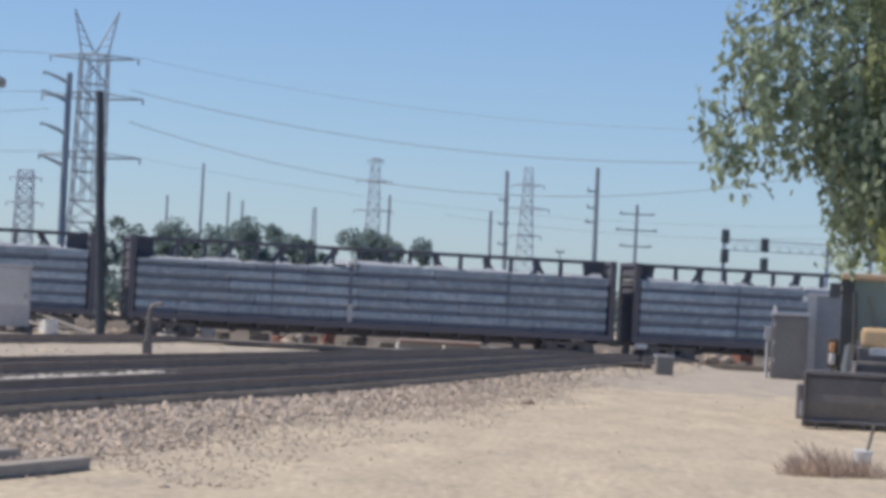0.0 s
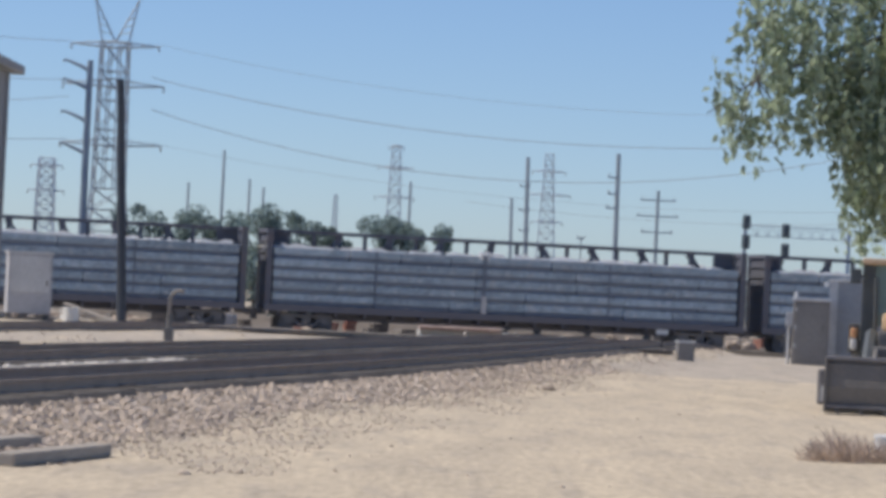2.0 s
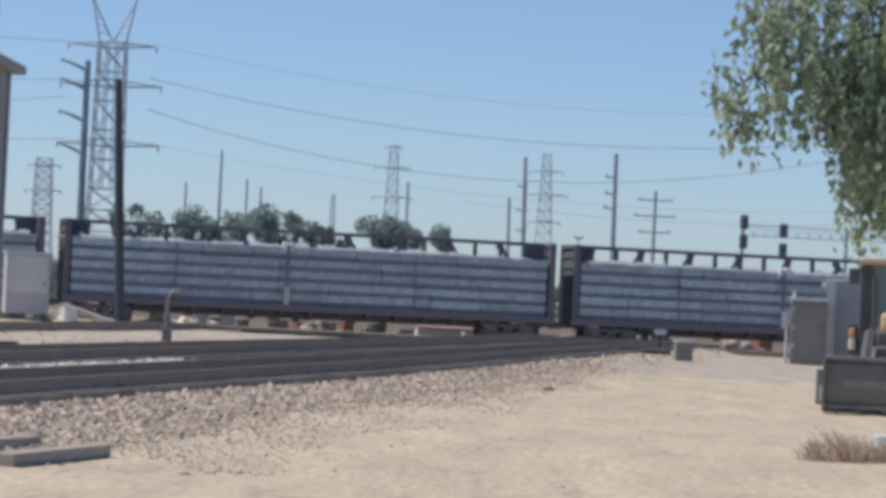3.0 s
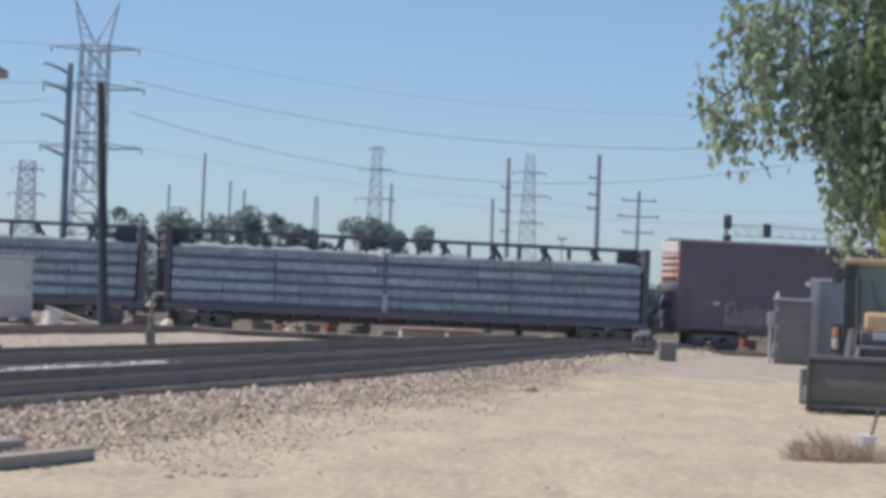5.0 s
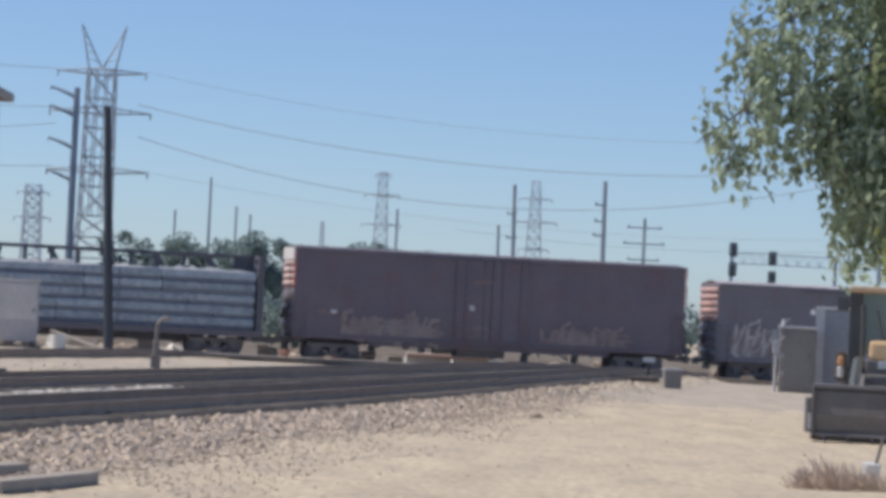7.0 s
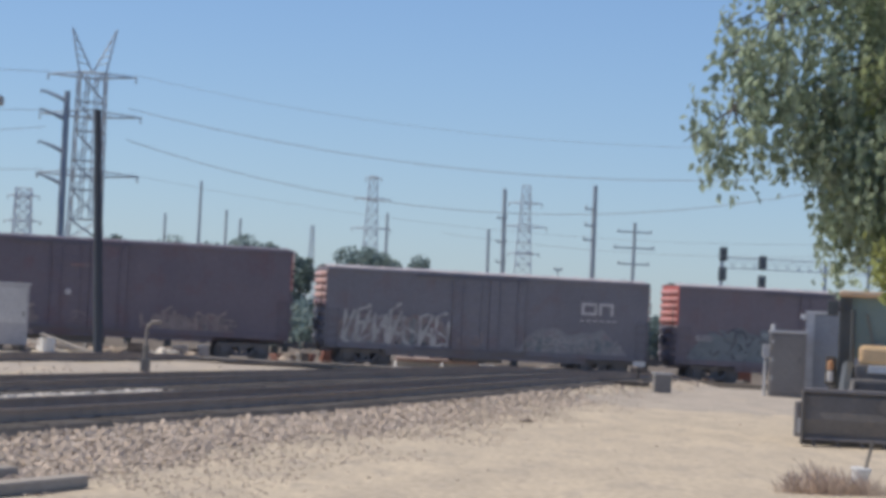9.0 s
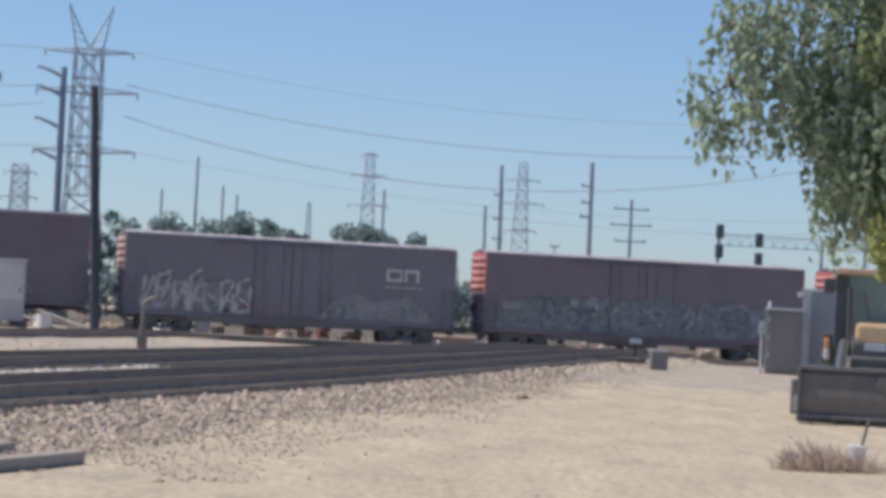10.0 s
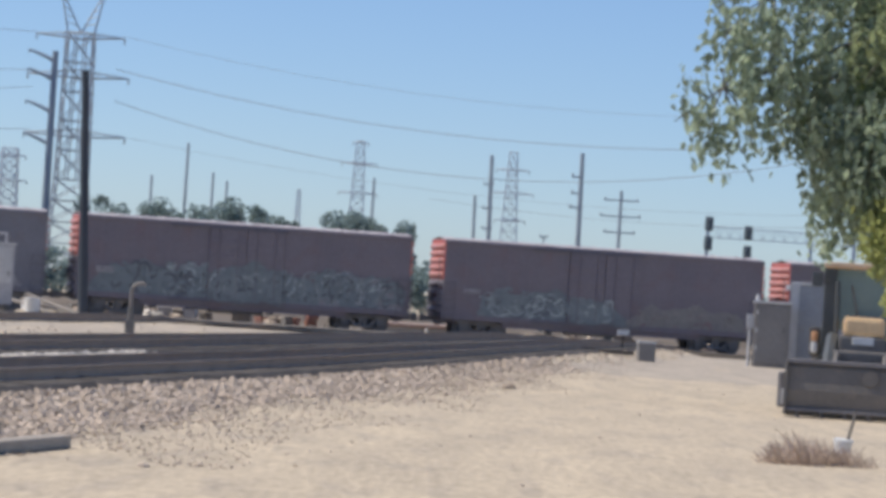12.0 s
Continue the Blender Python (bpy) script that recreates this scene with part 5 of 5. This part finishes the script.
def build_distance():
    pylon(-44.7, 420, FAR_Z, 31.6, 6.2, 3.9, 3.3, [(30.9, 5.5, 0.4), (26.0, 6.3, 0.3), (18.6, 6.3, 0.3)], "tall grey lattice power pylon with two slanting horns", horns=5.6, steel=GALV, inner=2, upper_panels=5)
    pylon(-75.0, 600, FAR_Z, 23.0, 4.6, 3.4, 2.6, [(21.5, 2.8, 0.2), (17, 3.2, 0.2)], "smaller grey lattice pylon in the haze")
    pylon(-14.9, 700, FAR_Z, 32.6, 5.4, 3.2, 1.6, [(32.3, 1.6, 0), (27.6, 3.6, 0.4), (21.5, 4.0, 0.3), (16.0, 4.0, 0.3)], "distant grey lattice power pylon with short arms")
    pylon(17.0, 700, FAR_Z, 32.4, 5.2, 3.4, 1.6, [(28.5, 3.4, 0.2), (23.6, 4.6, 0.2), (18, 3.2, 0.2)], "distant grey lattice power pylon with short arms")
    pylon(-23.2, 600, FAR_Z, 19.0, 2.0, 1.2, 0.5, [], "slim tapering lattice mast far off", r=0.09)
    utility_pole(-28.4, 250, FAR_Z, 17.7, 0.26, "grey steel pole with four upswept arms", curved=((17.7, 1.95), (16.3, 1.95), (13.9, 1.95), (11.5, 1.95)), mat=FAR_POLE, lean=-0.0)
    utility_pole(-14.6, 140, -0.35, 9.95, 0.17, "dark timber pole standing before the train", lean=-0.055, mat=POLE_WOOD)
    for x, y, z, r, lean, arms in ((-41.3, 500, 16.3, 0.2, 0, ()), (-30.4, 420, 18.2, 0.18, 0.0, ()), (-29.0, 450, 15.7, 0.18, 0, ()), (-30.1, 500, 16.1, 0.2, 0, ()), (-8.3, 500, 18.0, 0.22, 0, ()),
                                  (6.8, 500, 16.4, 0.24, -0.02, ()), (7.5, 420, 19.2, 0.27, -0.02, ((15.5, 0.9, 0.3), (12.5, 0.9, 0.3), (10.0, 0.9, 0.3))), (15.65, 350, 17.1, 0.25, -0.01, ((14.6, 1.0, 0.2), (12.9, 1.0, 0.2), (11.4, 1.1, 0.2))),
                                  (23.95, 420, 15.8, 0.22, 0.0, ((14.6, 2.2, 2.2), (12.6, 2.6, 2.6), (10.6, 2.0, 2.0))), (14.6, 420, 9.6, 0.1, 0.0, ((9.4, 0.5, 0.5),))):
        utility_pole(x, y, FAR_Z, z, r, "bare pole of the power line, paled by painted haze" if not arms else "power pole with crossarms, paled by painted haze", arms, lean)
    # overhead lines
    power_line((-40, 420, 26.8), (70, 420, 26.3), 5.5, 0.05)
    power_line((-40, 420, 22.84), (70, 420, 28.1), 9.1, 0.05)
    power_line((-39.4, 420, 31.0), (70, 420, 29.0), 4.5, 0.025)
    power_line((-39.6, 420, 18.6), (70, 460, 17.0), 3.5, 0.02)
    power_line((0, 500, 15.5), (90, 500, 19.0), 3.0, 0.03)
    for z, e in ((30.9, 33), (26.1, 27), (18.7, 19), (24.0, 22.5)):
        power_line((-50.2, 420, z), (-80, 420, e), 0.6, 0.04)
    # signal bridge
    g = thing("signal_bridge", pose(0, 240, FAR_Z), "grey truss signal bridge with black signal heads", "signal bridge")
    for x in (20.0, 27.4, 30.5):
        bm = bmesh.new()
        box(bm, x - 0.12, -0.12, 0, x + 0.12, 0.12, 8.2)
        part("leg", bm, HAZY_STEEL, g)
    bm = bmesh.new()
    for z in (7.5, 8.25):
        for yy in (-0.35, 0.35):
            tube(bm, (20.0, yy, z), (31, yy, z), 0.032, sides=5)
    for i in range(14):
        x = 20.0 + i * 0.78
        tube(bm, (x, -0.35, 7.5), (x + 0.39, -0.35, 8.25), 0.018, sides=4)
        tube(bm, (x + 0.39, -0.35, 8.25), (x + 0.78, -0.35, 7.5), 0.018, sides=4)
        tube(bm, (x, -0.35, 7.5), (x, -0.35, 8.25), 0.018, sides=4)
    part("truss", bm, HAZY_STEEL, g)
    for x, zt in ((20.03, 8.7), (22.85, 8.2)):
        for z in (zt - 0.75, zt - 2.15):
            bm = bmesh.new()
            box(bm, x - 0.29, -0.8, z, x + 0.29, -0.5, z + 1.02, 0.14)
            head = part("signal_head", bm, SIGNAL_BLACK, g)
            for i in range(2):
                part("hood", tube(bmesh.new(), (x, -0.76, z + 0.3 + 0.4 * i), (x, -1.0, z + 0.28 + 0.4 * i), 0.13, 0.12, 10), SIGNAL_BLACK, head)
    # trees beyond the train
    rng = np.random.default_rng(17)
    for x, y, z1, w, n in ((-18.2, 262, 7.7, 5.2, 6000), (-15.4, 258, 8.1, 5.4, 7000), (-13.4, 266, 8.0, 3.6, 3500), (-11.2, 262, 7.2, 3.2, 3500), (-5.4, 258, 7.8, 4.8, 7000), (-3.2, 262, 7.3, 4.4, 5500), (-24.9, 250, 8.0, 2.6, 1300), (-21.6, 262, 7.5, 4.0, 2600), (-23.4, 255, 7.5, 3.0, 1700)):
        crown("tree", rng, x, y, FAR_Z, z1, w, n, LEAF_FAR, 0.13, "haze-greyed green tree beyond the tracks")
    crown("tree", rng, 10.9, 66, 0, 7.5, 5.0, 4000, LEAF, 0.09, "leafy tree with a thick grey trunk", trunk=2.2)
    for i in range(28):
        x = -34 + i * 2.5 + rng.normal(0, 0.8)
        crown("bush", rng, x, 215 + rng.normal(0, 8), FAR_Z, 2.2 + rng.random() * 1.6, 4.0, 1200, LEAF_FAR, 0.16, "low haze-greyed green bush beyond the tracks")
    # stacked materials and rubble beyond the train
    prng = random.Random(31)
    mats = [TIE_WOOD, RED_BOX, CASE_LIGHT, STONE, PIPE_TAN, CASE_GREY, STONE]
    for i in range(120):
        s = -32 + i * 0.56 + prng.uniform(-0.4, 0.4)
        off = prng.uniform(4.5, 10)
        x, y = s * CA - off * SA, LINE_Y + s * SA + off * CA
        w, d, hgt = prng.uniform(0.3, 1.0), prng.uniform(0.3, 0.8), prng.uniform(0.25, 0.8)
        k = prng.randrange(len(mats))
        c = thing("stack", pose(x, y, FAR_Z, 0, 0, prng.uniform(-20, 35)), ("stacked dark timbers", "rusty red crate", "pale metal crate", "heap of broken stone", "stacked brown timbers", "grey metal crate", "heap of broken stone")[k] + " on the ground beyond the tracks", "stack", "yard materials")
        if mats[k] is STONE:
            for j in range(6):
                bm = bmesh.new()
                bmesh.ops.create_icosphere(bm, subdivisions=1, radius=0.3, matrix=Matrix.Translation((prng.uniform(-w, w) / 2, prng.uniform(-d, d) / 2, prng.uniform(0.1, hgt * 0.7))) @ pose(0, 0, 0, prng.uniform(0, 90), 20, 0) @ Matrix.Diagonal((1.1, 0.8, 0.7, 1)))
                part("block", bm, STONE, c)
        else:
            rows = 3
            for j in range(rows):
                o = prng.uniform(-0.05, 0.05)
                part("board" if mats[k] is PIPE_TAN else "panel", box(bmesh.new(), -w / 2 + o, -d / 2, j * hgt / rows, w / 2 + o, d / 2, (j + 1) * hgt / rows - 0.02, 0.012), mats[k], c)
    # a row of pale slabs and rusty pipes just beyond the train's track
    for i in range(4):
        x = -2.0 + i * 2.32
        y = LINE_Y + 3.4 + (x + 1.1) * SA / CA
        single("concrete_slab", box(bmesh.new(), 0, -0.3, -0.1, 2.2, 0.3, 0.5, 0.03), WHITE, pose(x, y, FAR_Z, 0, 0, TRACK_ANGLE), "pale concrete slab lying along the tracks", "slab", "concrete slabs")
    for i in range(2):
        y = LINE_Y + 3.3 + 0.22 * i
        single("rusty_pipe", tube(bmesh.new(), (-2.0, 0, 0), (2.1, 0, 0), 0.11, sides=12), END_WHITE, pose(0.0, y, FAR_Z + 0.61, 0, 0, TRACK_ANGLE), "faded pinkish pipe lying on pale slabs", "pipe", "pipes")
    # loose planks and white barrels by the relay cabinet
    for i, (x, y, r, t) in enumerate(((-15.0, 131, -40, 10), (-14.6, 132, -46, 8), (-14.2, 131.5, -35, 13))):
        single("plank", box(bmesh.new(), -1.7, -0.12, 0, 1.7, 0.12, 0.07, 0.01), OLD_WOOD, pose(x, y, ground_z(x, y) + 0.26 + 0.06 * i, 0, t, r), "pale plank leaning on a heap of dirt", "plank", "planks")
        bm = bmesh.new()
        bmesh.ops.create_icosphere(bm, subdivisions=2, radius=0.7, matrix=Matrix.Diagonal((1.2, 0.8, 0.45, 1)))
        single("dirt_heap", bm, DIRT, pose(x - 0.1, y + 0.3, ground_z(x, y) - 0.05), "small heap of pale dirt", "dirt heap", "dirt heaps")
    for i in range(14):
        px, py = -13.2 + rng.normal(0, 0.45), 163.2 + rng.normal(0, 0.3)
        bm = bmesh.new()
        bmesh.ops.create_icosphere(bm, subdivisions=1, radius=0.24 + 0.12 * rng.random(), matrix=Matrix.Diagonal((1.2, 0.9, 0.75, 1)))
        single("rubble", bm, PALE_STONE, pose(px, py, FAR_Z + 0.1 + 0.35 * rng.random() * max(0, 1 - abs(px + 13.2)), 0, 20, rng.random() * 360), "pale broken concrete heaped beyond the tracks", "rubble", "rubble heap")
    for x, y in ((-14.95, 129.4), (-15.75, 135.2)):
        single("barrel", tube(bmesh.new(), (0, 0, 0), (0, 0, 0.62), 0.3, sides=16), WHITE, pose(x, y, ground_z(x, y)), "small white drum on the dirt", "drum", "drums")


# ---- what moves ----
SPEED = 9.45


def on_track(s, turned):
    return pose(s * CA, LINE_Y + s * SA, RAIL_Z, 0, 0, TRACK_ANGLE + (180 if turned else 0))


def motions():
    # the train's slight unevenness: seconds, metres it lags behind a steady pace
    lag = [(0.0, 0), (0.5, -0.18), (1.0, -0.08), (1.5, -0.05), (2.0, -0.03), (2.5, 0), (3.0, 0.02), (3.5, 0), (4.5, 0), (5.5, 0), (6.0, 0.05), (6.5, 0.04), (7.0, -0.17), (7.5, -0.16), (8.3, 0), (9.0, -0.02), (9.5, 0),
           (10.0, 0.05), (10.5, 0.08), (11.0, 0.02), (11.5, -0.07), (12.0, 0)]
    for car, s, turned in CARS:
        walk(car, [(t, on_track(s - SPEED * t + d, turned)) for t, d in lag])
        way = 1 if turned else -1
        for tr in car.children:
            if not tr.name.startswith("truck"):
                continue
            for ws in tr.children:
                x = ws.matrix_basis.translation.x
                walk(ws, [(i / 30, pose(x, 0, WHEEL_R, 0, way * math.degrees(SPEED * i / 30 / WHEEL_R), 0)) for i in range(361)])
    # the wind in the near tree: seconds, how far the outer twigs lift (metres)
    gusts = [(0.0, -0.155), (0.5, -0.02), (1.0, 0.05), (1.5, 0.04), (2.0, -0.01), (2.5, 0.0), (3.0, 0.05), (3.5, 0.03), (4.5, -0.03), (5.5, -0.075), (6.0, -0.045), (6.5, -0.04), (7.0, -0.025),
             (8.0, 0.0), (9.0, 0.03), (9.5, 0.01), (10.0, 0.06), (10.5, 0.065), (11.0, 0.08), (11.5, 0.01), (12.0, -0.075)]
    for bough, swing, reach in BOUGHS:
        p = bough.matrix_basis.translation.copy()
        walk(bough, [(t, pose(p.x, p.y, p.z, 2 * lift * swing / reach * 20, math.degrees(lift * swing / reach), 0)) for t, lift in gusts])


build_ground()
build_shed()
build_trackside()
build_tractor()
build_tree()
build_distance()
build_train()
build_tracks()
build_crossing()
build_ballast()
motions()
